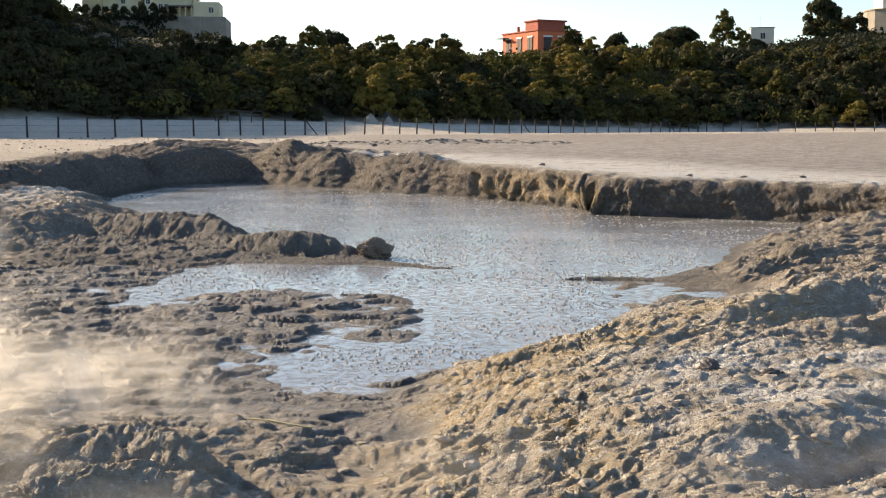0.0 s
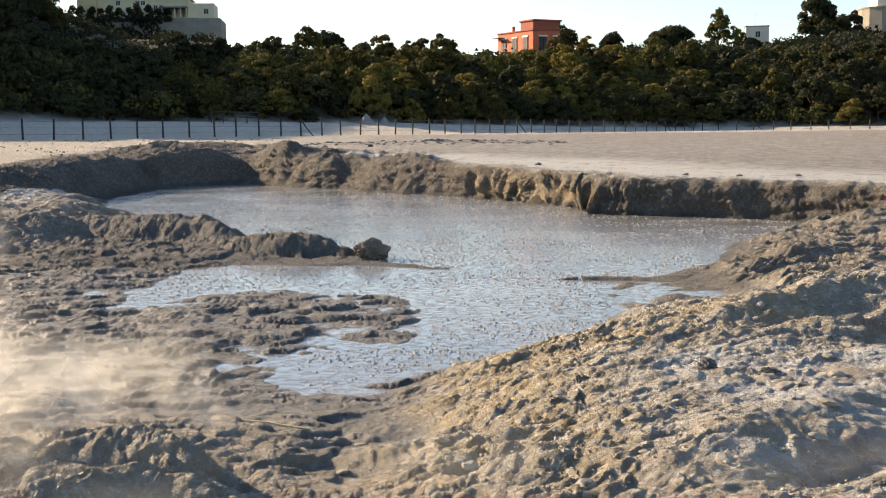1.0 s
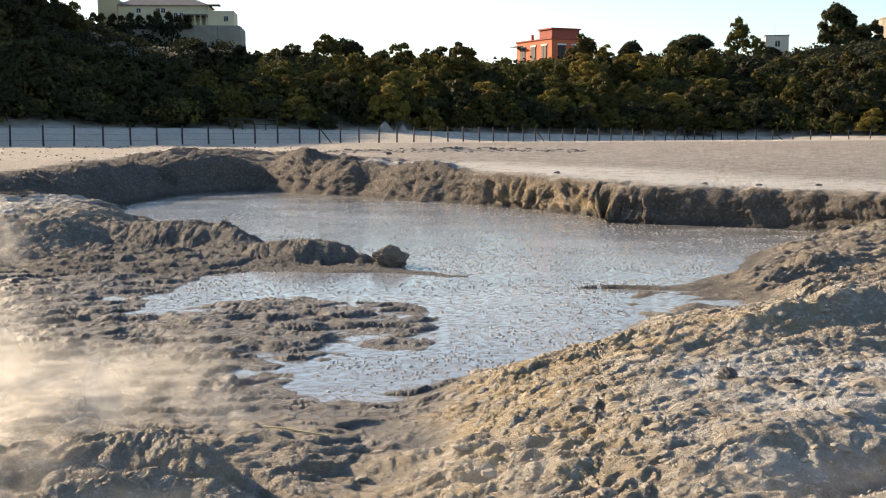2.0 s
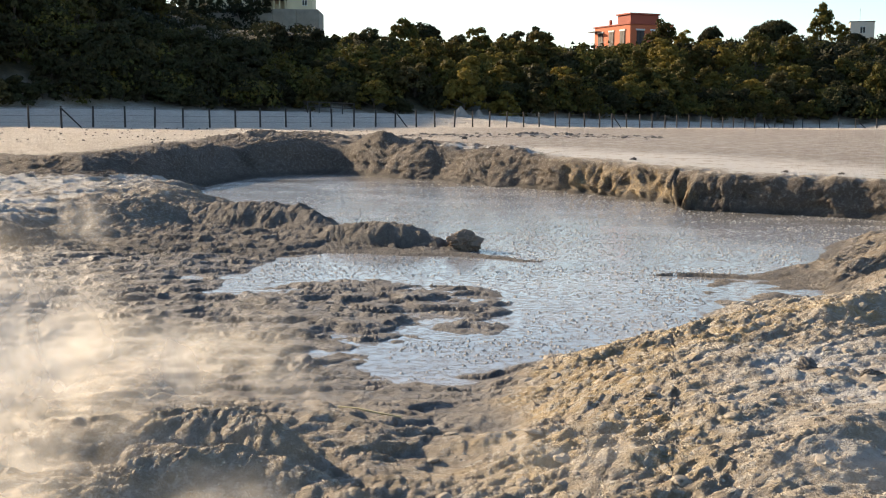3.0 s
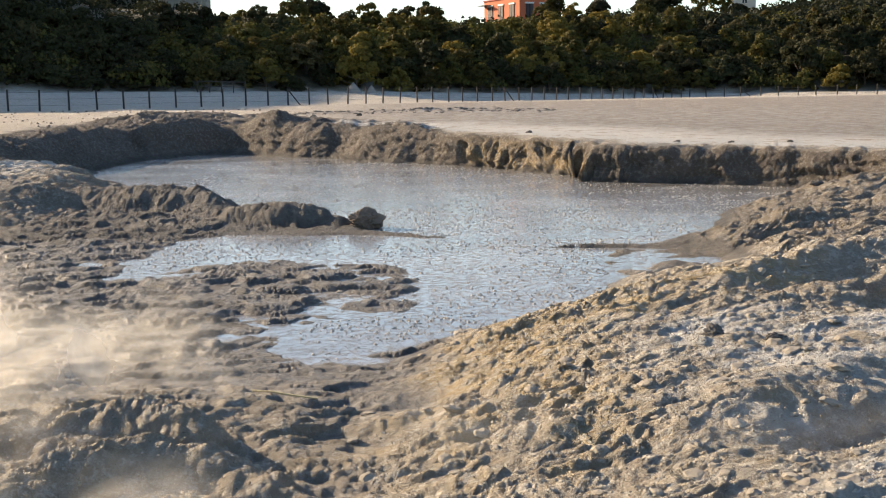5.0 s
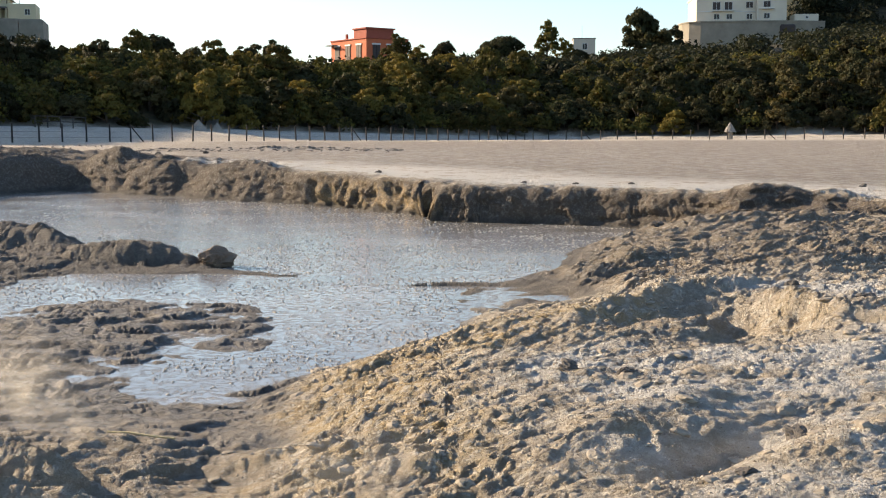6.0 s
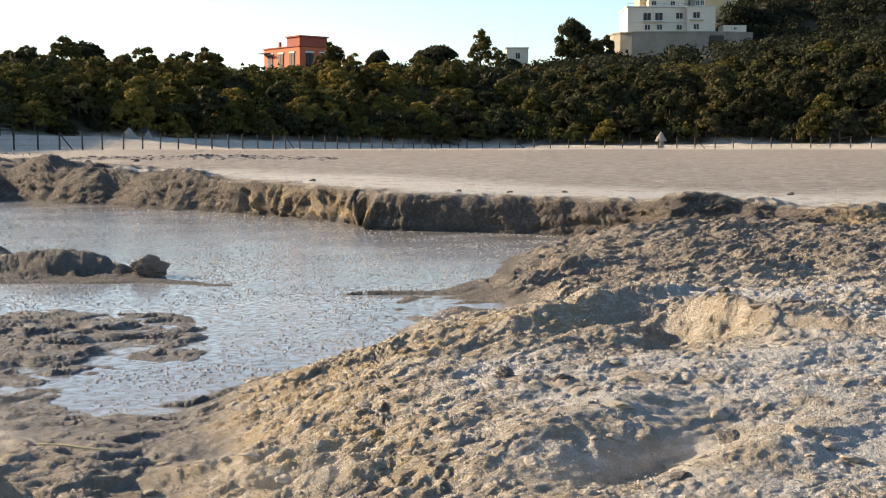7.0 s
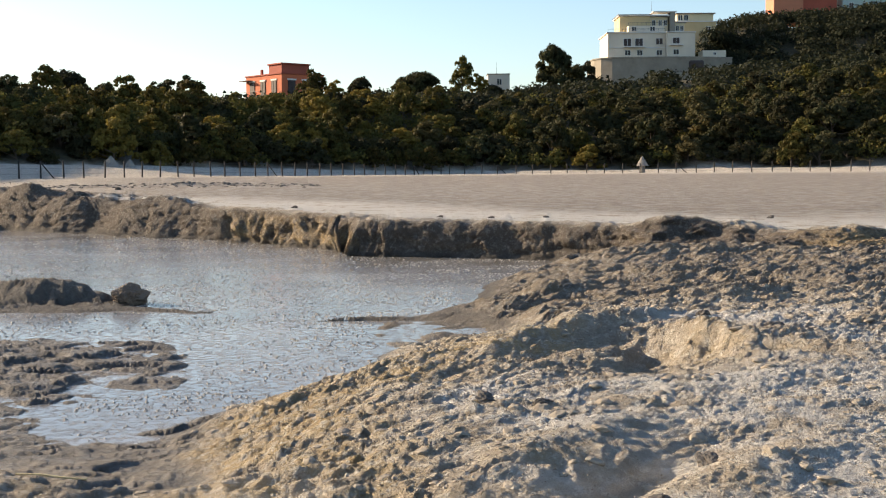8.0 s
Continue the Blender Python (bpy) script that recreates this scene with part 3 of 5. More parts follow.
def build_ground():
    """One sheet, finest near the pool and along the steep bank, coarse towards the horizon and behind."""
    inner = np.linspace(-0.62, 0.80, 740)
    out = np.array([0.03, 0.07, 0.13, 0.22, 0.35, 0.55, 0.85, 1.3, 2.0, 3.2, 5.0])
    us = np.concatenate([-0.62 - out[::-1], inner, 0.80 + out])
    line = TERRACE[1:33]
    edge = 1 / np.interp(us, [p[0] / p[1] for p in line], [1 / p[1] for p in line])
    near = steps(3.9, 42, 0.024, 0.0064, 0.13)
    near = (near - near[0]) / (near[-1] - near[0])
    face = np.linspace(0, 1, 120)[1:]
    top = np.linspace(0, 1, 90)[1:] ** 1.5
    bands = [np.repeat(np.array([-500, -250, -150, -100, -60, -30, -15, -10, -7, -5] + [-4 + 0.2 * k for k in range(39)])[:, None], len(us), 1),
             3.9 + near[:, None] * (edge - 1.1 - 3.9)[None, :],
             (edge - 1.1)[None, :] + face[:, None] * 3.2,
             (edge + 2.1)[None, :] + top[:, None] * (62 - edge - 2.1)[None, :],
             np.repeat(np.concatenate([steps(62.6, 175, 0.6, 0.012, 2.0), [180, 186, 193, 200, 210, 220, 232, 245, 260, 275, 300, 350, 450, 700, 1200, 2500, 4500]])[:, None], len(us), 1)]
    Y = np.concatenate(bands, 0)
    X = us[None, :] * (np.maximum(Y, 3.2) + np.where(Y < 3.2, (3.2 - Y) * 0.8, 0))
    n, m = Y.shape
    X, Y = X.ravel(), Y.ravel()
    z, (steep, clod, flute), made = height(X, Y)
    # ledges, hollows and overhangs in the steep faces; ribs where the ochre bank is fluted
    along = X - 0.6 * Y
    push = fbm(along * (0.35 + 0.65 * smooth(5.5, 4.5, X)), z * 2.0, 0.6, 5, 0.62, 61) * 0.22 + fbm(along * 0.4, z * 2.2, 0.2, 3, 0.6, 62) * 0.13 + flute * fbm(along, z * 0.35, 0.34, 3, 0.6, 67, True) * 0.26
    push *= 1 - 0.4 * smooth(1.8, 0.6, X)
    lift = (fbm(along, Y * 0.4, 0.3, 3, 0.6, 63) * 0.05 + fbm(X + z, Y - z, 0.34, 4, 0.7, 64, True) * 0.07 * smooth(2.2, 1.0, X)) * steep
    lean = np.clip(clod, -0.03, 0.16) * 0.75
    X, Y, z = X - 0.6 * push * steep + to_sun.x * -lean, Y - 0.8 * push * steep - to_sun.y * lean, z + lift
    i = (np.arange(n - 1)[:, None] * m + np.arange(m - 1)[None, :]).ravel()
    quads = np.stack([i, i + 1, i + m + 1, i + m], 1)
    ob = sheet("ground", np.stack([X, Y, z], 1), quads, M_GROUND)
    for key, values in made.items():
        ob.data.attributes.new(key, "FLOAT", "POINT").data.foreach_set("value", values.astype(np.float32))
    tagged(ob, "grey and ochre volcanic mud with pale mineral crust", "ground", kind="structure")
    return BVHTree.FromPolygons(np.stack([X, Y, z], 1).tolist(), quads.tolist())


GROUND = build_ground()


def z_at(x, y):
    """Height of the built ground under one place."""
    place = GROUND.ray_cast((float(x), float(y), 300.0), (0, 0, -1))[0]
    return place.z if place else 0.0


def build_water():
    xs, ys = np.linspace(-24, 14, 90), np.linspace(7.5, 47, 90)
    X, Y = np.meshgrid(xs, ys)
    i = (np.arange(89)[:, None] * 90 + np.arange(89)[None, :]).ravel()
    ob = sheet("water", np.stack([X.ravel(), Y.ravel(), np.full(X.size, WATER)], 1), np.stack([i, i + 1, i + 91, i + 90], 1), M_POOL)
    tagged(ob, "grey muddy hot-spring water with scum and foam specks", "water", kind="structure")


build_water()


# ---- parts ----
def part(name, bm, mat, parent=None, label=""):
    me = bpy.data.meshes.new(name)
    bmesh.ops.recalc_face_normals(bm, faces=bm.faces)
    bm.to_mesh(me)
    bm.free()
    me.materials.append(mat)
    ob = new(name, me)
    ob.parent = parent
    return tagged(ob, label)


def thing(name, at, label, category, group="", turn=0.0, kind=""):
    ob = new(name)
    ob.matrix_world = pose(*at, 0, 0, turn)
    return tagged(ob, label, category, group, kind)


def box(size, at=(0, 0, 0), bevel=0.0, bm=None, turn=0.0):
    """A box of that size whose base is centred on at."""
    bm = bm or bmesh.new()
    m = Matrix.Translation((at[0], at[1], at[2] + size[2] / 2)) @ Matrix.Rotation(radians(turn), 4, "Z") @ Matrix.Diagonal((*size, 1))
    vs = bmesh.ops.create_cube(bm, size=1, matrix=m)["verts"]
    if bevel:
        edges = list({e for v in vs for e in v.link_edges})
        bmesh.ops.bevel(bm, geom=edges, offset=bevel, segments=1, affect="EDGES")
    return bm


def rod(a, b, r1, r2, sides=7, bm=None):
    bm = bm or bmesh.new()
    a, b = Vector(a), Vector(b)
    q = (b - a).to_track_quat("Z", "Y").to_matrix().to_4x4()
    bmesh.ops.create_cone(bm, cap_ends=True, segments=sides, radius1=r1, radius2=r2, depth=(b - a).length, matrix=Matrix.Translation((a + b) / 2) @ q)
    return bm


# ---- the fence ----
def build_fence():
    rng = random.Random(4)
    fence = thing("wire_fence", (0, 0, 0), "weathered dark wooden post and wire fence across the pale flat", "fence")
    spacing, high = 2.13, 1.32
    legs = [((-39.0, 56.9), (37.6, 141.6)), ((37.6, 141.6), (98.0, 108.0))]
    post = part("post", rod((0, 0, -0.25), (0, 0, high), 0.068, 0.058, 8), M_POST, fence)
    brace = part("brace", rod((0, 0, high - 0.12), (1.30, 0, 0.0), 0.05, 0.045, 7), M_POST, fence)
    first, tops = True, []
    for k, (a, b) in enumerate(legs):
        a, b = Vector(a), Vector(b)
        way = (b - a).normalized()
        turn = math.degrees(math.atan2(way.y, way.x))
        count = int((b - a).length / spacing)
        for i in range(count):
            p = a + way * (0.45 + i * spacing + rng.uniform(-0.10, 0.10))
            z = z_at(p.x, p.y)
            m = pose(p.x, p.y, z, rng.uniform(-2, 2), rng.uniform(-2, 2), turn)
            ob = post if first else new("post", post.data)
            ob.parent, ob.matrix_basis, first = fence, m, False
            tops.append((p.x, p.y, z))
            braced = {0: (9, 22, 35, 48), 1: (2, 12, 23)}[k]
            if i == braced[0] and k == 0:
                brace.matrix_basis = m
            elif i in braced:
                ob = new("brace", brace.data)
                ob.parent, ob.matrix_basis = fence, m
    for level in (0.35, 0.75, 1.15):
        ring = [(0.008 * math.cos(k * 2.094), 0.008 * math.sin(k * 2.094)) for k in range(3)]
        v = [(x + u, y, z + level + w) for x, y, z in tops for u, w in ring]
        f = [(3 * i + k, 3 * i + (k + 1) % 3, 3 * i + 3 + (k + 1) % 3, 3 * i + 3 + k) for i in range(len(tops) - 1) for k in range(3)]
        tagged(sheet("wire", v, f, M_WIRE, fence), "thin stretched wire")


build_fence()


# ---- trees and scrub ----
def leaves(rng, lobes, count, size, droop=0.0):
    """Small leaf sprays spread over and inside rounded lobes (x, y, z, radius, flatness)."""
    weight = np.array([l[3] ** 2 for l in lobes])
    pick = rng.choice(len(lobes), count, p=weight / weight.sum())
    lob = np.array(lobes)[pick]
    d = rng.normal(size=(count, 3))
    d /= np.linalg.norm(d, axis=1)[:, None]
    d[:, 2] = np.where(d[:, 2] < -0.35, -d[:, 2] * 0.6, d[:, 2])
    r = lob[:, 3] * (0.62 + 0.46 * rng.random(count) ** 0.6)
    c = lob[:, :3] + d * r[:, None] * np.stack([np.ones(count), np.ones(count), lob[:, 4]], 1)
    n = d + rng.normal(size=(count, 3)) * 0.55
    n /= np.linalg.norm(n, axis=1)[:, None]
    t = np.cross(n, rng.normal(size=(count, 3)))
    t /= np.linalg.norm(t, axis=1)[:, None]
    b = np.cross(n, t)
    s = size * (0.6 + 0.8 * rng.random(count))[:, None]
    tip, side = t * s, b * s * 0.8
    v = np.stack([c - tip * 0.6 - side, c - tip * 0.6 + side, c + tip + n * s * 0.3], 1).reshape(-1, 3)
    return v, np.arange(count * 3).reshape(-1, 3)


def tree(name, seed, high, spread, count, mat, label, lobes=12, stem=0.35, size=0.22, flat=0.85, low=0.05, ragged=0.25, solid=False):
    """A forked trunk under many small uneven leaf clumps, some standing clear of the crown."""
    rng = np.random.default_rng(seed)
    root = thing(name, (0, 0, -200), label, "tree" if high > 4.5 else "bush")
    bm = bmesh.new()
    fork = high * stem
    rod((0, 0, -0.4), (0.05, 0, fork), 0.035 * high, 0.02 * high, 7, bm)
    heads = []
    for k in range(lobes):
        a = k * 2.4 + rng.uniform(-0.5, 0.5)
        f = math.sqrt((k + 0.5) / lobes) * rng.uniform(0.85, 1.12)
        rad = spread * (0.40 - 0.14 * min(f, 1)) * (12 / lobes) ** 0.45 * rng.uniform(0.55, 1.3)
        z = high * (low + (1 - low) * (1 - (0.35 if solid else 0.7) * f * f) * rng.uniform(1 - 2 * ragged, 1.0 + 0.3 * ragged)) - rad * 0.8
        if solid and k % 2:
            z = high * rng.uniform(0.12, 0.75) * (1 - 0.3 * f) + high * low * 0.5
            rad *= 1.2
        rad *= 1.3 if solid else 1.0
        p = (math.cos(a) * f * spread * 0.74, math.sin(a) * f * spread * 0.74, z)
        heads.append((*p, rad, flat * rng.uniform(0.8, 1.2)))
        if k % 9 == 0:
            part("limb", rod((0.03, 0, fork * rng.uniform(0.4, 0.95)), p, 0.014 * high, 0.006 * high, 5), M_BARK, root)
    part("trunk", bm, M_BARK, root)
    v, f = leaves(rng, heads, count, size)
    sheet("crown", v, f, mat, root, False)
    return root


SCRUB = [tree("scrub_oak", 10 + k, h, w, 3000, M_LEAF, "dense olive green scrub oak with yellowing leaves on the slope", 44, 0.3, 0.17)
         for k, (h, w) in enumerate(((3.9, 2.9), (3.4, 2.7), (4.3, 2.9), (3.0, 2.6), (4.6, 3.1)))]
DARK = [tree("evergreen_shrub", 30 + k, h, w, 2800, M_LEAF_DARK, "dark green shrub on the slope", 40, 0.3, 0.17)
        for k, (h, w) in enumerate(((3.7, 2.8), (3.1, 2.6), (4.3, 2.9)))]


def build_woods():
    rng = random.Random(11)
    spots = []
    for ring, (back, gap) in enumerate(((1.2, 3.3), (4.8, 3.4), (9.0, 3.6), (13.5, 3.8), (19, 4.2), (25.5, 4.4), (32, 4.6), (39, 4.8))):
        a = -33.0
        while a < 40:
            base = float(np.interp(a, BASE_A, BASE_R))
            r = base + back + rng.uniform(-1.6, 1.6)
            spots.append((ring, a + rng.uniform(-0.25, 0.25), r))
            a += math.degrees(gap / r) * rng.uniform(0.85, 1.15) * (0.8 if a < -15 else 1.0)
    for ring, a, r in spots:
        x, y = r * math.sin(radians(a)), r * math.cos(radians(a))
        if any(math.hypot(x - hx, y - hy) < hr for hx, hy, hr in KEEP_CLEAR):
            continue
        # darker shrubs left of about -7 degrees and mostly right of 15
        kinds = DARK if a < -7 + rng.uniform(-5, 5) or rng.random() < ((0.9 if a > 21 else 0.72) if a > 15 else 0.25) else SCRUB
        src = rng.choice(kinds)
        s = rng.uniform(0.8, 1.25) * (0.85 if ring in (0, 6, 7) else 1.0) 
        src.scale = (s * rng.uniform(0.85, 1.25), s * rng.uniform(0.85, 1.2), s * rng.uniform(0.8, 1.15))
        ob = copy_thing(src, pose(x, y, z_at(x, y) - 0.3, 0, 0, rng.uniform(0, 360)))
        tagged(ob, group="scrub on the slope")
    for src in SCRUB + DARK:
        for o in (*src.children_recursive, src):
            bpy.data.objects.remove(o)


KEEP_CLEAR = [(26, 234, 11)]
build_woods()


def undergrowth():
    """Low scrub that closes the gaps between the trees, too dense to count."""
    rng = np.random.default_rng(6)
    n = 900
    a = rng.uniform(-33, 40, n)
    r = np.interp(a, BASE_A, BASE_R) + rng.uniform(0.3, 44, n)
    x, y = r * np.sin(np.radians(a)), r * np.cos(np.radians(a))
    size = rng.uniform(0.9, 2.0, n)
    z = height(x, y)[0] + size * 0.4
    keep = np.ones(n, bool)
    for hx, hy, hr in KEEP_CLEAR:
        keep &= np.hypot(x - hx, y - hy) > hr
    v, f = leaves(rng, np.stack([x, y, z, size, np.full(n, 0.9)], 1)[keep].tolist(), 130000, 0.2)
    tagged(sheet("undergrowth", v, f, M_LEAF, None, False), "tangled olive green undergrowth between the scrub oaks", "undergrowth", kind="stuff")


undergrowth()


# ---- the houses on the rim ----
M_ORANGE = plain("orange_plaster", (0.55, 0.145, 0.06), 0.85, 1.2, 0.25)
M_BRICKRED = plain("brick_red_plaster", (0.36, 0.085, 0.05), 0.85, 1.2, 0.25)
M_CREAM = plain("cream_plaster", (0.66, 0.56, 0.36), 0.85, 1.0, 0.2)
M_WHITE = plain("white_plaster", (0.70, 0.62, 0.49), 0.85, 1.0, 0.2)
M_YELLOW = plain("yellow_plaster", (0.54, 0.43, 0.24), 0.85, 1.0, 0.2)
M_TERRACOTTA = plain("terracotta_plaster", (0.52, 0.20, 0.11), 0.85, 1.0, 0.2)
M_GREENISH = plain("pale_green_plaster", (0.42, 0.52, 0.48), 0.85, 1.0, 0.2)
M_RETAIN = plain("grey_retaining_stone", (0.29, 0.255, 0.20), 0.95, 1.4, 0.45, 0.05)
M_ROOF = plain("grey_roof_tiles", (0.20, 0.17, 0.15), 0.9, 3.0, 0.3, 0.05)
M_FRAME = plain("white_window_frame", (0.70, 0.68, 0.63), 0.6, 4.0, 0.1)
M_SHUTTER = plain("dark_shutter", (0.055, 0.04, 0.035), 0.7, 4.0, 0.3)
M_IRON = plain("grey_iron", (0.12, 0.12, 0.12), 0.6, 5.0, 0.2, metal=0.5)
M_PANE = material("window_glass", 0.25)
M_PANE.node_tree.nodes["Principled BSDF"].inputs["Base Color"].default_value = (0.012, 0.014, 0.016, 1)


def block(name, house, x0, x1, y0, y1, z0, z1, mat, label="", bevel=0.04):
    return part(name, box((x1 - x0, y1 - y0, z1 - z0), ((x0 + x1) / 2, (y0 + y1) / 2, z0), bevel), mat, house, label)


def window(wall, x, y, z, w, h, turn=0.0, shutters=False, name="window", mat=None):
    """A framed window in a wall whose face lies at (x, y); turn: which way it looks, 0 towards -y."""
    bm = bmesh.new()
    t = 0.08
    for bx, bz, bw, bh in ((-w / 2 - t / 2, -t, t, h + 2 * t), (w / 2 + t / 2, -t, t, h + 2 * t), (0, h, w, t), (0, -t, w, t), (0, 0, 0.07, h)):
        box((bw, 0.16, bh), (bx, -0.03, bz), 0, bm)
    frame_ob = part(name, bm, mat or M_FRAME, wall)
    frame_ob.matrix_basis = pose(x, y, z, 0, 0, turn)
    part("pane", box((w, 0.03, h), (0, -0.02, 0)), M_PANE, frame_ob)
    if mat:
        part("lintel", box((w + 0.5, 0.2, 0.3), (0, -0.05, h + 0.1), 0.02), M_FRAME, frame_ob, "white lintel")
    if shutters:
        for sx in (-1, 1):
            part("shutter", box((w * 0.42, 0.06, h), (sx * w * 0.27, -0.09, 0), 0.01), M_SHUTTER, frame_ob, "dark louvred shutter")


def slab(name, house, x0, x1, y0, y1, z, mat, over=0.35, thick=0.22):
    return block(name, house, x0 - over, x1 + over, y0 - over, y1 + over, z, z + thick, mat)


def orange_house():
    house = thing("orange_house", (25.6, 226.0, 11.9), "flat-roofed orange plaster house with a low brick-red tower", "house", turn=27)
    # local x runs to the right along the shaded face, y away from the eye
    main = block("wall", house, 0, 9.5, 0, 12.5, -1.5, 7.4, M_ORANGE)
    slab("roof", house, 0, 9.5, 0, 12.5, 7.4, M_BRICKRED, 0.18, 0.25)
    tower = block("tower", house, 0.1, 6.3, 0.1, 4.5, 7.66, 9.2, M_BRICKRED, "brick-red roof tower")
    part("tower_cornice", box((6.7, 4.9, 0.3), (3.2, 2.3, 9.2), 0.05), M_BRICKRED, house)
    part("chimney", box((0.45, 0.45, 1.1), (0.8, 8.0, 7.6), 0.04), M_BRICKRED, house)
    for y in (2.6, 6.4, 10.2):
        window(main, 0, y, 3.6, 1.5, 2.6, -90, True, mat=M_SHUTTER)
    for x in (2.2, 5.4, 8.0):
        window(main, x, 0, 3.6, 1.5, 2.6, 0, True, mat=M_SHUTTER)
    part("canopy", box((1.2, 3.0, 0.12), (-0.6, 11.6, 6.6)), M_ROOF, house)
    balcony = part("balcony", box((1.3, 6.0, 0.2), (-0.65, 9.2, 3.3), 0.03), M_FRAME, house, "pale balcony slab with rail")
    bm = box((0.05, 6.0, 0.06), (-1.25, 9.2, 4.4))
    for k in range(13):
        rod((-1.25, 6.25 + k * 0.49, 3.5), (-1.25, 6.25 + k * 0.49, 4.4), 0.02, 0.02, 4, bm)
    part("railing", bm, M_IRON, balcony)


def cream_villa():
    house = thing("cream_villa", (-54.4, 300.0, 28.6), "cream hillside villa with hipped grey roof above a stone terrace", "house", turn=3)
    main = block("wall", house, -18.6, 3.3, 2, 13, -0.02, 5.2, M_CREAM)
    bm = bmesh.new()
    lo = [bm.verts.new(p) for p in ((-19.2, 1.3, 5.2), (4.0, 1.3, 5.2), (4.0, 13.7, 5.2), (-19.2, 13.7, 5.2))]
    hi = [bm.verts.new(p) for p in ((-15.0, 7.5, 7.7), (-1.6, 7.5, 7.7))]
    for f in ((lo[0], lo[1], hi[1], hi[0]), (lo[1], lo[2], hi[1]), (lo[2], lo[3], hi[0], hi[1]), (lo[3], lo[0], hi[0]), (lo[3], lo[2], lo[1], lo[0])):
        bm.faces.new(f)
    part("roof", bm, M_ROOF, house, "grey hipped tile roof")
    wing = block("side_wing", house, -22.9, -18.65, -1, 9, -0.02, 6.8, M_YELLOW, "sunlit yellow gable wing")
    window(wing, -22.9, 3, 4.0, 1.0, 1.5, -90)
    for x in (-13.6, -8.9, -7.6):
        window(main, x, 2, 3.4, 1.0, 1.1, 0)
    for x in (-4.6, -3.2):
        window(main, x, 2, 1.4, 0.9, 2.0, 0, True)
    porch = block("porch", house, -2.8, 3.5, -2.2, 1.98, 2.4, 2.75, M_ROOF, "dark porch roof on pillars")
    for x in (-2.6, -1.0, 0.5, 1.9, 3.3):
        part("pillar", box((0.3, 0.3, 2.4), (x, -1.7, 0)), M_CREAM, porch)
    annex = block("annex", house, 3.55, 9.9, -1, 9, -0.02, 3.6, M_CREAM, "low cream annex with a roof terrace")
    window(annex, 8.0, -1, 1.0, 1.1, 1.3, 0)
    pergola = block("pergola", house, 3.0, 6.3, 1, 5, 5.25, 5.4, M_SHUTTER, "dark pergola over the terrace")
    for x in (3.2, 6.1):
        part("pergola_post", rod((x, 1.2, 3.6), (x, 1.2, 5.25), 0.07, 0.07, 6), M_SHUTTER, pergola)
    block("terrace_wall", house, 0.2, 6.0, -2.8, 0, -6.0, -0.06, M_RETAIN, "tall grey stone retaining wall")
    block("terrace_wall", house, 6.05, 11.6, -2.4, 2, -5.8, -0.4, M_RETAIN, "tall grey stone retaining wall")
    block("terrace", house, -24, 11.4, -1.95, 14, -7.0, -0.04, M_RETAIN)
    block("terrace_wall", house, -24, 0.15, -3.8, -1.98, -5.5, -1.2, M_RETAIN, "low stone wall under the hedge")


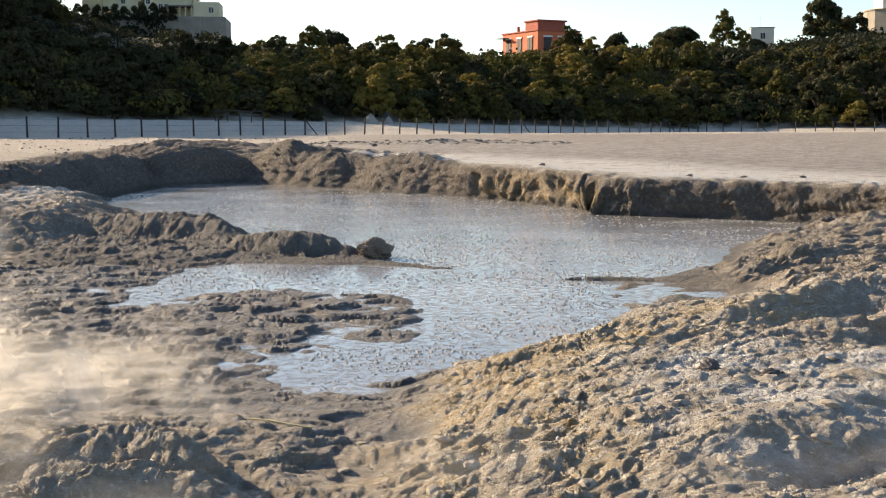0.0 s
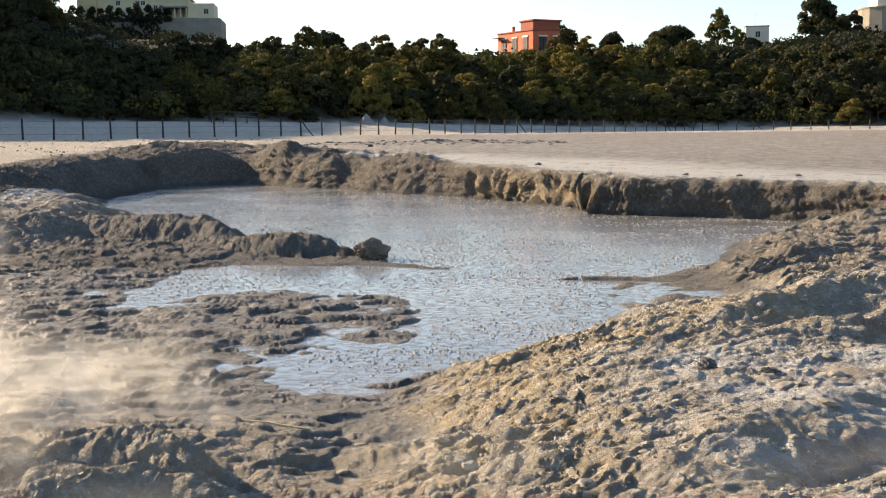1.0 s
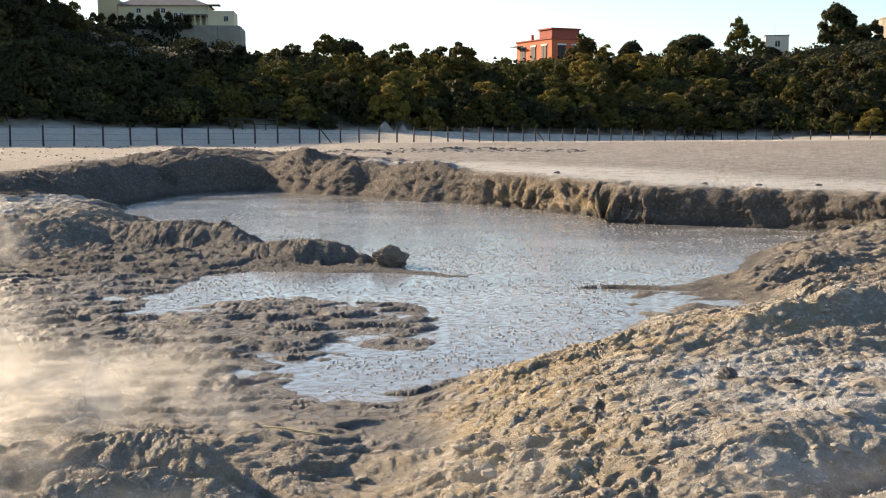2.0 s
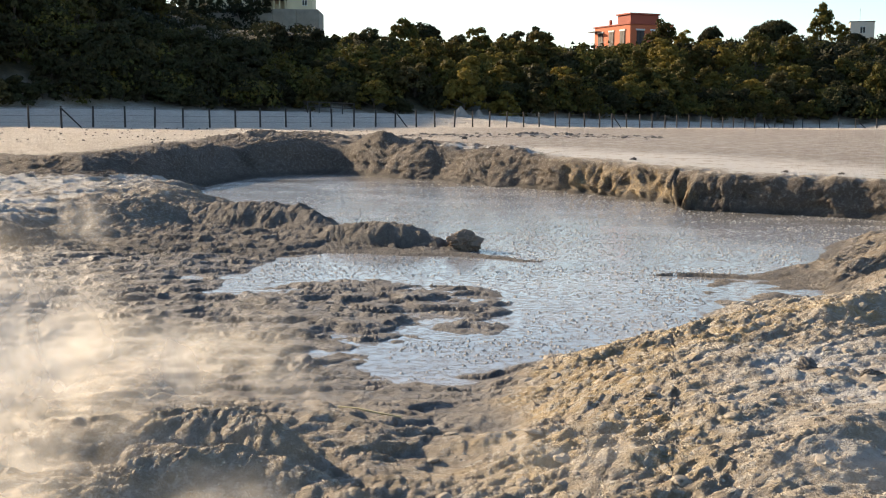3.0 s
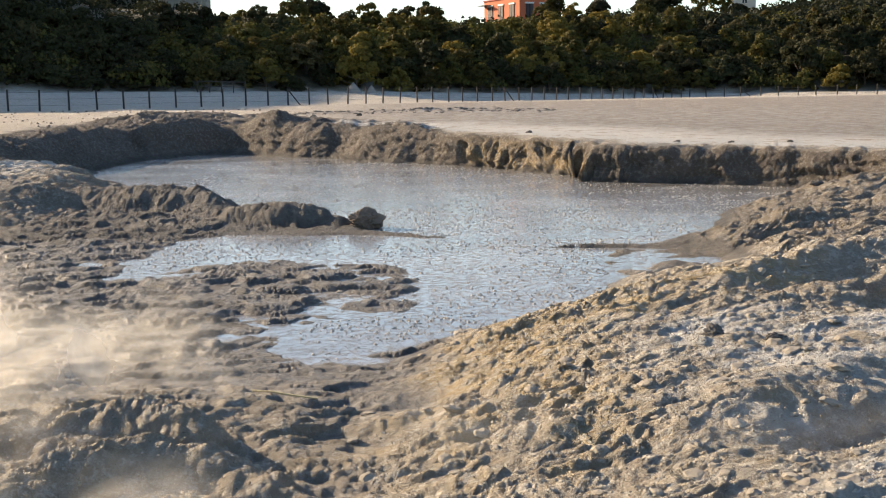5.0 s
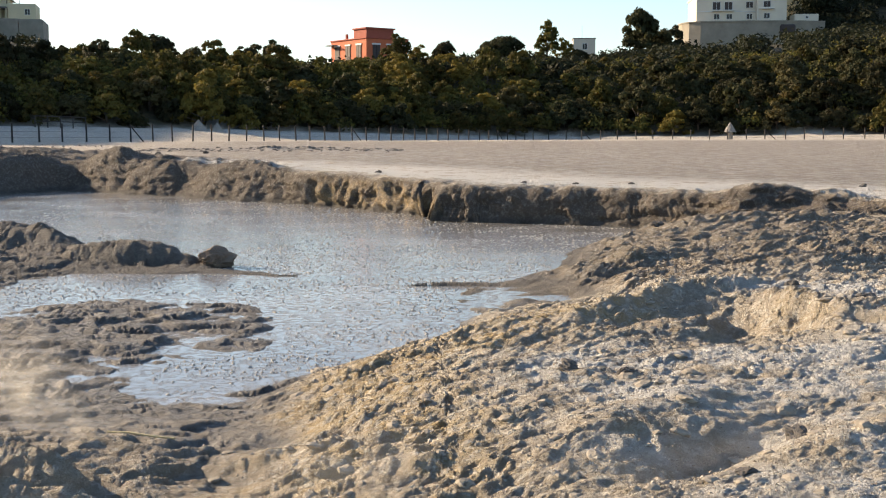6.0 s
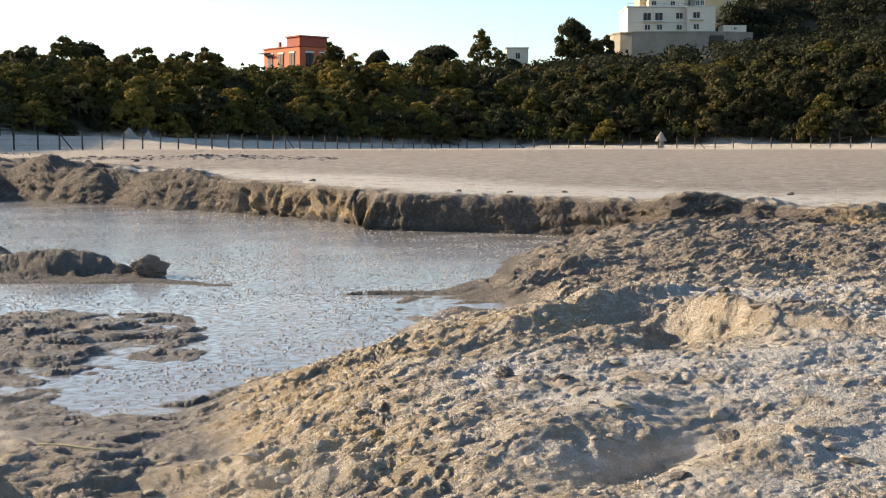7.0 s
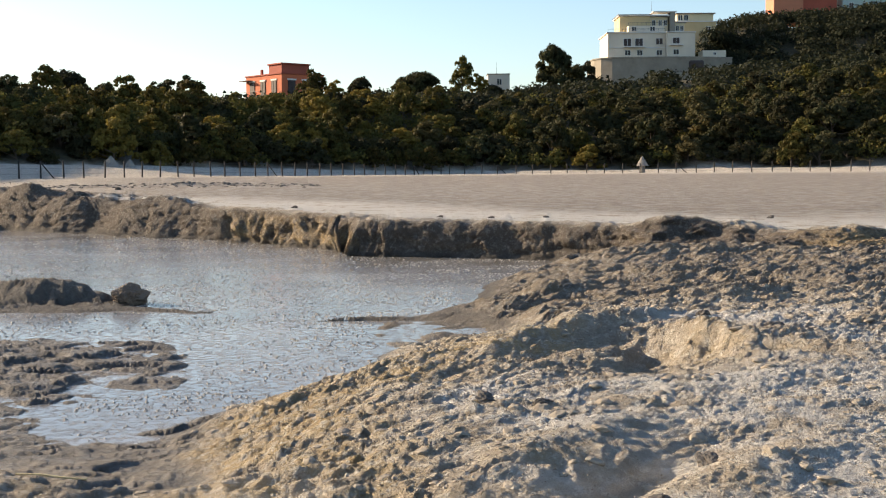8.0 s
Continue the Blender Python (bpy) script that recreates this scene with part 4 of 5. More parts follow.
def white_villa():
    house = thing("white_villa", (280 * 0.243, 280 * 0.970, 23.4), "large cream-white stepped villa on a curved stone terrace", "house", turn=-14.06)
    main = block("wall", house, 38.4, 58.5, 0, 14, 3.2, 9.0, M_WHITE)
    bay = block("bay", house, 51.8, 58.3, -1.6, -0.02, 3.2, 8.9, M_WHITE)
    slab("roof_terrace", house, 38.4, 58.5, 0, 14, 9.0, M_FRAME, 0.3, 0.25)
    slab("bay_roof", house, 51.8, 58.3, -1.6, -0.35, 8.92, M_FRAME, 0.2, 0.2)
    for x in (42.9, 45.6):
        window(main, x, 0, 6.0, 1.7, 1.7, 0, True)
    for x, y, wall in ((50.3, 0, main), (53.9, -1.6, bay)):
        window(wall, x, y, 6.4, 1.5, 1.3, 0, True)
    for x, y, wall in ((43.0, 0, main), (45.8, 0, main), (50.3, 0, main), (53.9, -1.6, bay)):
        window(wall, x, y, 3.9, 1.2, 1.1, 0)
    for x0, x1, z in ((42.0, 47.0, 5.85), (52.4, 55.4, 6.1)):
        balcony = block("balcony", house, x0, x1, -2.6 if x0 > 50 else -1.0, -1.62 if x0 > 50 else -0.02, z - 0.18, z, M_FRAME)
    low = block("lower_storey", house, 43.3, 51.6, 1.0, 6, 9.26, 10.8, M_WHITE)
    for x in (44.6, 48.9):
        window(low, x, 1.0, 9.6, 1.0, 0.9, 0)
    upper = block("upper_storey", house, 41.7, 48.8, 4, 13, 9.26, 13.3, M_YELLOW, "sunlit yellow upper storey")
    side = block("upper_storey", house, 48.82, 53.2, 4.6, 13, 9.26, 13.2, M_CREAM)
    for x in (49.8, 51.3, 52.5):
        window(side, x, 4.6, 11.2, 0.7, 1.2, 0)
    slab("roof", house, 41.7, 53.2, 4, 13, 13.32, M_FRAME, 0.4, 0.25)
    tower = block("stair_tower", house, 53.4, 54.6, 3.4, 6, 9.26, 14.2, M_RETAIN, "grey stair tower")
    block("tower_roof", house, 49.4, 54.9, 3.2, 8, 14.2, 14.42, M_FRAME)
    rear = block("rear_block", house, 54.65, 57.2, 5, 12, 9.26, 11.8, M_CREAM)
    for x in (55.4, 56.5):
        window(rear, x, 5, 10.0, 0.7, 1.1, 0)
    block("rear_roof", house, 54.4, 57.5, 4.7, 12.2, 11.82, 12.0, M_ROOF)
    for x0, x1, y0, z in ((38.4, 51.7, -0.25, 9.25), (43.3, 51.6, 0.9, 10.8)):
        rail = block("parapet_rail", house, x0, x1, y0, y0 + 0.08, z + 0.62, z + 0.70, M_IRON)
        for k in range(9):
            part("rail_post", rod((x0 + (x1 - x0) * k / 8, y0 + 0.04, z), (x0 + (x1 - x0) * k / 8, y0 + 0.04, z + 0.62), 0.03, 0.03, 5), M_IRON, rail)
    block("eaves", house, 41.2, 49.2, 3.4, 13.2, 13.57, 13.72, M_ROOF, "thin dark roof edge")
    block("string_course", house, 38.3, 51.75, -0.12, -0.02, 5.5, 5.68, M_FRAME)
    terrace = [(35.0, 4), (35.3, 1), (36.6, -1.6), (39, -3.0), (44, -3.6), (50, -3.8), (56, -3.6), (62, -2.6), (67, -1.0)]
    bm = bmesh.new()
    for z0, z1, grow in ((-6.0, 2.9, 0.0), (2.9, 3.2, 0.15)):
        lo = [bm.verts.new((x - grow * (x < 37), y - grow, z0)) for x, y in terrace + [(67, 12), (35, 12)]]
        hi = [bm.verts.new((x - grow * (x < 37), y - grow, z1)) for x, y in terrace + [(67, 12), (35, 12)]]
        for k in range(len(lo)):
            j = (k + 1) % len(lo)
            bm.faces.new((lo[k], lo[j], hi[j], hi[k]))
        bm.faces.new(hi)
        bm.faces.new(lo[::-1])
    part("terrace_wall", bm, M_RETAIN, house, "curved stone retaining wall")
    shed = block("side_building", house, 60.6, 66.0, 1, 6, 3.2, 5.0, M_WHITE, "low white outbuilding")
    window(shed, 63.4, 1, 4.0, 0.6, 0.5, 0)
    # solid dark block: the recess's shade as colour, no opening in the wall
    part("arch", box((3.4, 0.8, 2.0), (58.2, -3.55, 0.3), 0.3), M_SHUTTER, house, "dark block standing for the shade of an arched recess in the terrace wall")
    mast = part("aerial", rod((49.5, 6, 13.5), (49.5, 6, 17.0), 0.03, 0.02, 5), M_IRON, house)


def yellow_block():
    house = thing("yellow_house", (300 * 0.243, 300 * 0.970, 24.0), "yellow house with a glazed roof storey behind the villa", "house", turn=-14.06)
    main = block("wall", house, 57.6, 68.0, 0, 10, -2, 13.2, M_YELLOW)
    slab("roof_terrace", house, 57.6, 68.0, 0, 10, 13.2, M_FRAME, 0.25, 0.25)
    top = block("roof_storey", house, 58.6, 67.6, 1.5, 8, 13.46, 15.4, M_CREAM)
    slab("roof", house, 58.6, 67.6, 1.5, 8, 15.4, M_ROOF, 0.5, 0.2)
    for x in (59.4, 60.8):
        window(top, x, 1.5, 13.8, 1.0, 1.3, 0)
    window(main, 66.0, 0, 10.6, 1.0, 1.4, 0, True)


def hilltop_houses():
    house = thing("terracotta_house", (350 * 0.243, 350 * 0.970, 45.5), "terracotta house on the dark hilltop", "house", turn=-14.06)
    main = block("wall", house, 96, 104.5, 0, 9, -3, 9, M_TERRACOTTA)
    # the wing's shade is put into its colour, a darker red plaster
    side = block("shaded_wing", house, 104.55, 114.5, 1, 9, -3, 8, M_BRICKRED)
    slab("roof", house, 96, 104.5, 0, 9, 9, M_ROOF)
    slab("roof", house, 104.95, 114.5, 1, 9, 8, M_ROOF, 0.35)
    window(main, 99, 0, 4, 1.1, 1.5, 0, True)
    window(side, 109, 1, 4, 1.1, 1.5, 0, True)
    house = thing("pale_green_house", (352 * 0.243, 352 * 0.970, 45.5), "pale green house on the dark hilltop", "house", turn=-14.06)
    main = block("wall", house, 116.5, 136, 0, 9, -3, 8, M_GREENISH)
    slab("roof", house, 116.5, 136, 0, 9, 8, M_ROOF)
    for x in (119, 123, 127, 131):
        window(main, x, 0, 1.5, 1.1, 1.6, 0, True)
    house = thing("small_white_house", (255 * 0.243, 255 * 0.970, 16.0), "small white cube house half hidden by trees", "house", turn=-14.06)
    main = block("wall", house, 9.6, 14.2, 0, 5, -3, 5.2, M_WHITE)
    slab("roof", house, 9.6, 14.2, 0, 5, 5.2, M_ROOF, 0.15, 0.15)
    window(main, 12, 0, 3, 0.9, 1.2, 0)
    part("aerial", rod((11.5, 2, 5.3), (11.5, 2, 8.0), 0.03, 0.02, 5), M_IRON, house)


orange_house()
cream_villa()
white_villa()
yellow_block()
hilltop_houses()


# ---- single trees along the skyline ----
def skyline():
    rng = random.Random(21)

    def put(src, x, y, s, tall=1.0, label=""):
        src.scale = (s, s, s * tall)
        ob = copy_thing(src, pose(x, y, z_at(x, y) - 0.2, 0, 0, rng.uniform(0, 360)))
        tagged(ob, label)

    crown = tree("round_tree", 71, 6.6, 3.6, 5600, M_LEAF_DARK, "round dark evergreen tree on the skyline", 44, 0.25, 0.25, 0.95, 0.02, 0.08, True)
    airy = tree("airy_tree", 72, 7.2, 2.7, 3400, M_LEAF, "airy grey-green tree with a thin crown", 40, 0.4, 0.2, 1.1, 0.06, 0.14, True)
    standard = tree("small_tree", 73, 6.0, 2.5, 2800, M_LEAF_DARK, "small round-headed tree on a bare stem", 24, 0.4, 0.22, 0.9, 0.30, 0.08, True)
    pine = tree("umbrella_pine", 74, 5.6, 5.4, 9000, M_LEAF_DARK, "broad dark umbrella pine with a domed crown", 60, 0.4, 0.24, 0.8, 0.16, 0.02, True)
    hedge = tree("clipped_cypress", 75, 4.0, 1.35, 1400, M_LEAF_DARK, "clipped dark cypress before the villa", 18, 0.12, 0.17, 1.2, 0.0, 0.06, True)
    for src, a, r, s, tall in SKYLINE_TREES:
        put({"crown": crown, "airy": airy, "standard": standard, "pine": pine}[src], r * math.sin(radians(a)), r * math.cos(radians(a)), s, tall)
    for k in range(11):
        x = -78 + k * 2.25 + rng.uniform(-0.4, 0.4)
        hedge.scale = (1, 1, rng.uniform(0.8, 1.15))
        tagged(copy_thing(hedge, pose(x, 296.8 + 0.05 * (x + 54), 27.2, 0, 0, rng.uniform(0, 360))), group="cypress row before the villa")
    for src in (crown, airy, standard, pine, hedge):
        for o in (*src.children_recursive, src):
            bpy.data.objects.remove(o)


# kind, bearing, distance, size, stretch
SKYLINE_TREES = [("crown", -3.2, 172, 0.85, 1.0), ("crown", -1.6, 178, 0.55, 1.1), ("standard", 2.1, 190, 0.85, 1.1), ("crown", -4.6, 176, 0.6, 0.9),
                 ("airy", 8.0, 205, 0.95, 1.0), ("airy", 8.9, 208, 0.8, 0.9), ("crown", 10.1, 205, 0.75, 1.15), ("pine", 12.9, 220, 1.0, 1.0),
                 ("airy", 15.0, 225, 1.0, 1.25), ("airy", 15.8, 226, 0.8, 1.0), ("crown", 16.4, 222, 0.7, 0.8), ("crown", 19.4, 240, 1.25, 1.2),
                 ("crown", 20.3, 245, 0.9, 1.0), ("standard", 20.9, 255, 0.9, 1.3), ("crown", -17.2, 200, 1.2, 1.1), ("crown", -18.6, 195, 1.3, 1.1),
                 ("crown", -16.2, 205, 1.0, 1.1), ("airy", -15.6, 205, 1.0, 1.1), ("crown", -20.5, 190, 1.2, 1.1), ("standard", -7.4, 200, 0.5, 1.0)]
skyline()


def far_woods():
    """Dark scrub too far and too dense to count, on the slopes behind."""
    rng = np.random.default_rng(5)
    lobes = []
    for a0, a1, r0, r1, count, size in ((24.5, 44, 285, 345, 700, 3.0), (-32, -15, 150, 285, 320, 2.8), (-16, -6, 150, 290, 260, 1.9), (-7, 22, 175, 240, 330, 2.4), (12, 42, 185, 245, 330, 2.6)):
        a, r = np.radians(rng.uniform(a0, a1, count)), rng.uniform(r0, r1, count)
        x, y = r * np.sin(a), r * np.cos(a)
        z = height(x, y)[0]
        for p in zip(x, y, z + size * 0.25, size * rng.uniform(0.6, 1.2, count)):
            if math.hypot(p[0] - 28, p[1] - 232) > 13 and math.hypot(p[0] + 60, p[1] - 300) > 16:
                lobes.append((*p, 0.75))
    for p in zip(rng.uniform(-84, -55.5, 130), rng.uniform(289.5, 294.2, 130), rng.uniform(20, 28.2, 130)):
        lobes.append((*p, rng.uniform(1.2, 2.2), 0.8))
    for p in zip(rng.uniform(-57, -42, 60), rng.uniform(287, 293, 60), rng.uniform(15, 22, 60)):
        lobes.append((*p, rng.uniform(1.2, 2.0), 0.8))
    for p in zip(rng.uniform(133, 143, 90), rng.uniform(266, 271, 90), rng.uniform(23, 33.5, 90)):
        lobes.append((*p, rng.uniform(1.4, 2.6), 0.85))
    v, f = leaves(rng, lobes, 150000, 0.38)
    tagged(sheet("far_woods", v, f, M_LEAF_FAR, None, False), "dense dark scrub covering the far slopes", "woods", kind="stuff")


far_woods()


# ---- heaps by the fence ----
def heap(x, y, wide, high, seed, label, name="gravel_heap", cap=False):
    rng = random.Random(seed)
    root = thing(name, (x, y, z_at(x, y) - 0.05), label, "heap")
    bm = bmesh.new()
    rings, sides = 7, 18
    rows = []
    for i in range(rings):
        f = i / (rings - 1)
        rad = wide / 2 * (1 - f) ** 0.9 + 0.03
        rows.append([bm.verts.new((math.cos(t) * rad * rng.uniform(0.9, 1.1), math.sin(t) * rad * rng.uniform(0.9, 1.1), high * f * rng.uniform(0.96, 1.04)))
                     for t in (k * 2 * math.pi / sides for k in range(sides))])
    for a, b in zip(rows, rows[1:]):
        for k in range(sides):
            bm.faces.new((a[k], a[(k + 1) % sides], b[(k + 1) % sides], b[k]))
    bm.faces.new(rows[-1])
    body = part("body", bm, M_GRAVEL, root)
    if cap:
        body.matrix_basis = Matrix.Translation((0, 0, high * 0.55)) @ Matrix.Diagonal((1, 1, 0.65, 1))
        part("stem", rod((0, 0, 0), (0, 0, high * 0.62), wide * 0.26, wide * 0.22, 12), M_GRAVEL, root)
    return root


heap(-3.0, 118.0, 1.8, 1.05, 1, "pale pointed heap of fumarole gravel behind the fence")
heap(-1.25, 118.6, 1.1, 0.8, 2, "small pale pointed gravel heap behind the fence")
heap(57.3, 132.0, 1.35, 1.75, 3, "pale cone-capped fumarole vent behind the fence", "vent_cone", True)


def handrail():
    rail = thing("handrail", (0, 0, 0), "dark wooden handrail at the foot of the trees", "railing")
    pts = [(-16.9 + k * 1.05, 110.4 + k * 0.2) for k in range(5)]
    for x, y in pts:
        z = z_at(x, y)
        part("post", rod((x, y, z - 0.2), (x, y, z + 1.05), 0.06, 0.055, 6), M_POST, rail)
    for lift in (0.55, 1.0):
        for (ax, ay), (bx, by) in zip(pts, pts[1:]):
            part("rail", rod((ax, ay, z_at(ax, ay) + lift), (bx, by, z_at(bx, by) + lift), 0.045, 0.045, 5), M_POST, rail)


handrail()


# ---- stones and clods ----
def rock_mesh(seed, flat=0.7, rough=0.35, fine=2):
    rng = random.Random(seed)
    bm = bmesh.new()
    bmesh.ops.create_icosphere(bm, subdivisions=fine, radius=0.5)
    off = Vector((rng.uniform(0, 50), rng.uniform(0, 50), rng.uniform(0, 50)))
    for v in bm.verts:
        d = noise.fractal(v.co * 2.4 + off, 0.7, 2.1, 3 + fine) * rough + noise.cell(v.co * 3.0 + off) * 0.03
        v.co = v.co * (1 + d)
        v.co.z *= flat
    me = bpy.data.meshes.new("rock")
    bm.to_mesh(me)
    bm.free()
    return me


def boulder():
    me = rock_mesh(3, 0.80, 0.30, 5)
    me.materials.append(M_LUMP)
    ob = new("mud_boulder", me)
    ob.matrix_world = pose(-0.40, 18.0, -0.33, 0, 0, 25) @ Matrix.Diagonal((0.52, 0.44, 0.40, 1))
    tagged(ob, "knobbly brown lump of dried mud at the tip of the spur", "boulder")


boulder()
ROCKS = [rock_mesh(40 + k, 0.55 + 0.1 * (k % 3)) for k in range(6)]
for k, me in enumerate(ROCKS):
    me.materials.append(M_STONE if k < 3 else M_CLOD)


STONES = [rock_mesh(60 + k, 0.6 + 0.1 * k, 0.5, 4) for k in range(3)]
for me in STONES:
    me.materials.append(M_STONE)


def stones():
    rng = random.Random(8)
    # x, y, size: the stones that stand out
    marked = [(2.22, 6.96, 0.09), (1.9, 7.13, 0.09), (5.2, 10.75, 0.11), (5.27, 9.5, 0.10), (7.37, 20.4, 0.15), (2.6, 5.46, 0.09), (2.05, 4.85, 0.06),
              (3.9, 33.2, 0.11), (6.6, 27.2, 0.1), (9.0, 26.6, 0.1), (7.6, 26.4, 0.08), (-10.9, 25.0, 0.24), (-9.4, 21.6, 0.17), (-10.5, 22.8, 0.2), (-12.5, 24.9, 0.3), (-9.9, 23.6, 0.14),
              (-1.03, 11.9, 0.10), (-2.37, 17.07, 0.12), (11.5, 24.6, 0.11), (14.2, 25.5, 0.11), (-1.2, 53.5, 0.2), (-3.2, 53.8, 0.16)]
    for k, (x, y, s) in enumerate(marked):
        ob = new("stone", STONES[k % 3])
        ob.matrix_world = pose(x, y, z_at(x, y) + 0.12 * s, rng.uniform(-15, 15), rng.uniform(-15, 15), rng.uniform(0, 360)) @ Matrix.Diagonal((s * 1.5, s * 1.2, s * 1.1, 1))
        tagged(ob, "loose stone caked with grey mud", "stone", "stones round the pool")
    for k in range(270):
        a, r = rng.uniform(-0.05, 0.66), 4.2 + 9 * rng.random() ** 1.4
        x, y, s = a * r, r, rng.uniform(0.02, 0.085)
        ob = new("clod", ROCKS[3 + k % 3])
        ob.matrix_world = pose(x, y, z_at(x, y) - 0.05 * s, rng.uniform(-20, 20), rng.uniform(-20, 20), rng.uniform(0, 360)) @ Matrix.Diagonal((s * 1.6, s * 1.2, s, 1))
        tagged(ob, "small crumbled clod of dried mud", "clod", "clods on the bank")


stones()


def scatter(name, x, y, z, size, mat, label, category, seed, tall=0.5):
    """Many crumbs too small to count, each a low rough dome, as one mesh."""
    rng = np.random.default_rng(seed)
    n = len(x)
    turn = rng.uniform(0, 6.28, n)
    v = np.zeros((n, 9, 3), np.float32)
    for k in range(8):
        up = 0.0 if k < 4 else 0.75
        rad = (1.0 if k < 4 else 0.62) * size * rng.uniform(0.7, 1.25, n)
        t = turn + (k % 4) * 1.5708 + (0.5 if k >= 4 else 0) + rng.uniform(-0.3, 0.3, n)
        v[:, k, 0], v[:, k, 1], v[:, k, 2] = x + rad * np.cos(t), y + rad * np.sin(t), z + up * tall * size * rng.uniform(0.7, 1.3, n) - (0.3 * size if k < 4 else 0)
    v[:, 8, 0], v[:, 8, 1], v[:, 8, 2] = x, y, z + tall * size
    tri = []
    for k in range(4):
        j = (k + 1) % 4
        tri += [(k, j, 4 + k), (j, 4 + j, 4 + k), (4 + k, 4 + j, 8)]
    f = (np.arange(n)[:, None, None] * 9 + np.array(tri)[None]).reshape(-1, 3)
    return tagged(sheet(name, v.reshape(-1, 3), f, mat, None, True), label, category, kind="stuff")


def specks(name, x, y, z, s, tall, mat, label, category, seed):
    """Very many small pointed crumbs as one mesh."""
    rng = np.random.default_rng(seed)
    n = len(x)
    t = rng.uniform(0, 6.28, n)
    v = np.zeros((n, 5, 3), np.float32)
    for k in range(4):
        r = s * rng.uniform(0.6, 1.4, n)
        v[:, k, 0], v[:, k, 1], v[:, k, 2] = x + r * np.cos(t + k * 1.571), y + r * np.sin(t + k * 1.571), z - 0.15 * s
    v[:, 4, 0], v[:, 4, 1], v[:, 4, 2] = x + 0.3 * s * np.cos(t), y + 0.3 * s * np.sin(t), z + tall * s
    f = (np.arange(n)[:, None, None] * 5 + np.array([(0, 1, 4), (1, 2, 4), (2, 3, 4), (3, 0, 4)])[None]).reshape(-1, 3)
    return tagged(sheet(name, v.reshape(-1, 3), f, mat, None, False), label, category, kind="stuff")


def crumbs():
    rng = np.random.default_rng(12)
    n = 42000
    r = 3.6 + 13 * rng.random(n) ** 1.6
    x = rng.uniform(-0.45, 0.70, n) * r
    z = height(x, r)[0]
    keep = (z > -0.34) & ((x > -0.3) | (rng.random(n) < 0.5)) & (fbm(x, r, 0.9, 3, 0.6, 81) + 0.3 * rng.standard_normal(n) > -0.05)
    size = (0.003 + 0.011 * rng.random(n) ** 4) * (0.75 + 0.05 * r)
    specks("mud_crumbs", x[keep], r[keep], z[keep], size[keep], 0.6, M_CRUMB, "loose pale and dark crumbs of dried mud on the banks", "rubble", 13)
    # dark flat lumps in place of the shadows along the low ridges on the flat
    n = 300
    x = rng.uniform(-4.5, 8.0, n)
    y = 57.5 - 0.14 * x + rng.normal(0, 0.8, n)
    scatter("ditch_rubble", x, y, height(x, y)[0], 0.04 + 0.14 * rng.random(n) ** 2, M_STONE, "dark flat lumps standing for the shadow line of low ridges", "rubble", 15, 0.35)
    n = 500
    y = 44 + 26 * rng.random(n)
    x = rng.uniform(-0.5, -0.05, n) * y
    scatter("gravel", x, y, height(x, y)[0], 0.02 + 0.07 * rng.random(n) ** 3, M_STONE, "scattered small stones on the pale flat", "gravel", 16, 0.8)


def foam():
    """Small bubbles and foam flecks, thickest in drifting bands."""
    rng = np.random.default_rng(17)
    n = 110000
    y = 8.6 + 28 * rng.random(n) ** 1.7
    x = -4.8 + 14 * rng.random(n)
    z = height(x, y)[0]
    drift = fbm(x, y * 1.6, 1.3, 4, 0.6, 77)
    keep = (z < WATER - 0.03) & (drift + 0.30 * rng.standard_normal(n) > 0.02 + 0.30 * smooth(15, 24, y))
    x, y = x[keep], y[keep]
    s = (0.008 + 0.024 * rng.random(len(x)) ** 4) * (0.7 + 0.03 * y)
    specks("foam_specks", x, y, np.full(len(x), WATER), s, 0.45, M_BUBBLE, "pale foam specks and bubbles floating on the mud pool", "foam", 18)


foam()
crumbs()


def reed():
    """A dry straw-coloured stalk lying in the gully."""
    ob = new("reed", bpy.data.meshes.new("reed"))
    bm = bmesh.new()
    pts = [(-0.96 + 0.14 * k, 7.5 - 0.07 * k + 0.01 * (k % 2)) for k in range(4)]
    pts = [(x, y, z_at(x, y) + 0.015) for x, y in pts]
    for a, b in zip(pts, pts[1:]):
        rod(a, b, 0.008, 0.007, 6, bm)
    bm.to_mesh(ob.data)
    bm.free()
    ob.data.materials.append(plain("dry_reed", (0.48, 0.40, 0.22), 0.8, 12, 0.3))
    tagged(ob, "dry straw-coloured reed stalk lying on the mud", "reed")


reed()


# ---- steam ----
def steam_material():
    m = material("steam", 1.0)
    n = Nodes(m)
    n.done((0.95, 0.90, 0.81))
    tr = n.t.nodes.new("ShaderNodeBsdfTranslucent")
    tr.inputs[0].default_value = (0.95, 0.90, 0.81, 1)
    mx = n.t.nodes.new("ShaderNodeMixShader")
    mx.inputs[0].default_value = 0.6
    n.t.links.new(n.out.outputs[0], mx.inputs[1])
    n.t.links.new(tr.outputs[0], mx.inputs[2])
    wisp = n.ramp(n.noise(1.6, 5, 0.55, (1.0, 1.0, 0.8)), 0.30, 0.72)
    thin = n.t.nodes.new("ShaderNodeMixShader")
    n.put(thin.inputs[0], n.math("MULTIPLY", n.attr("thick"), wisp))
    n.t.links.new(n.t.nodes.new("ShaderNodeBsdfTransparent").outputs[0], thin.inputs[1])
    n.t.links.new(mx.outputs[0], thin.inputs[2])
    n.t.links.new(thin.outputs[0], n.t.nodes["Material Output"].inputs[0])
    return m


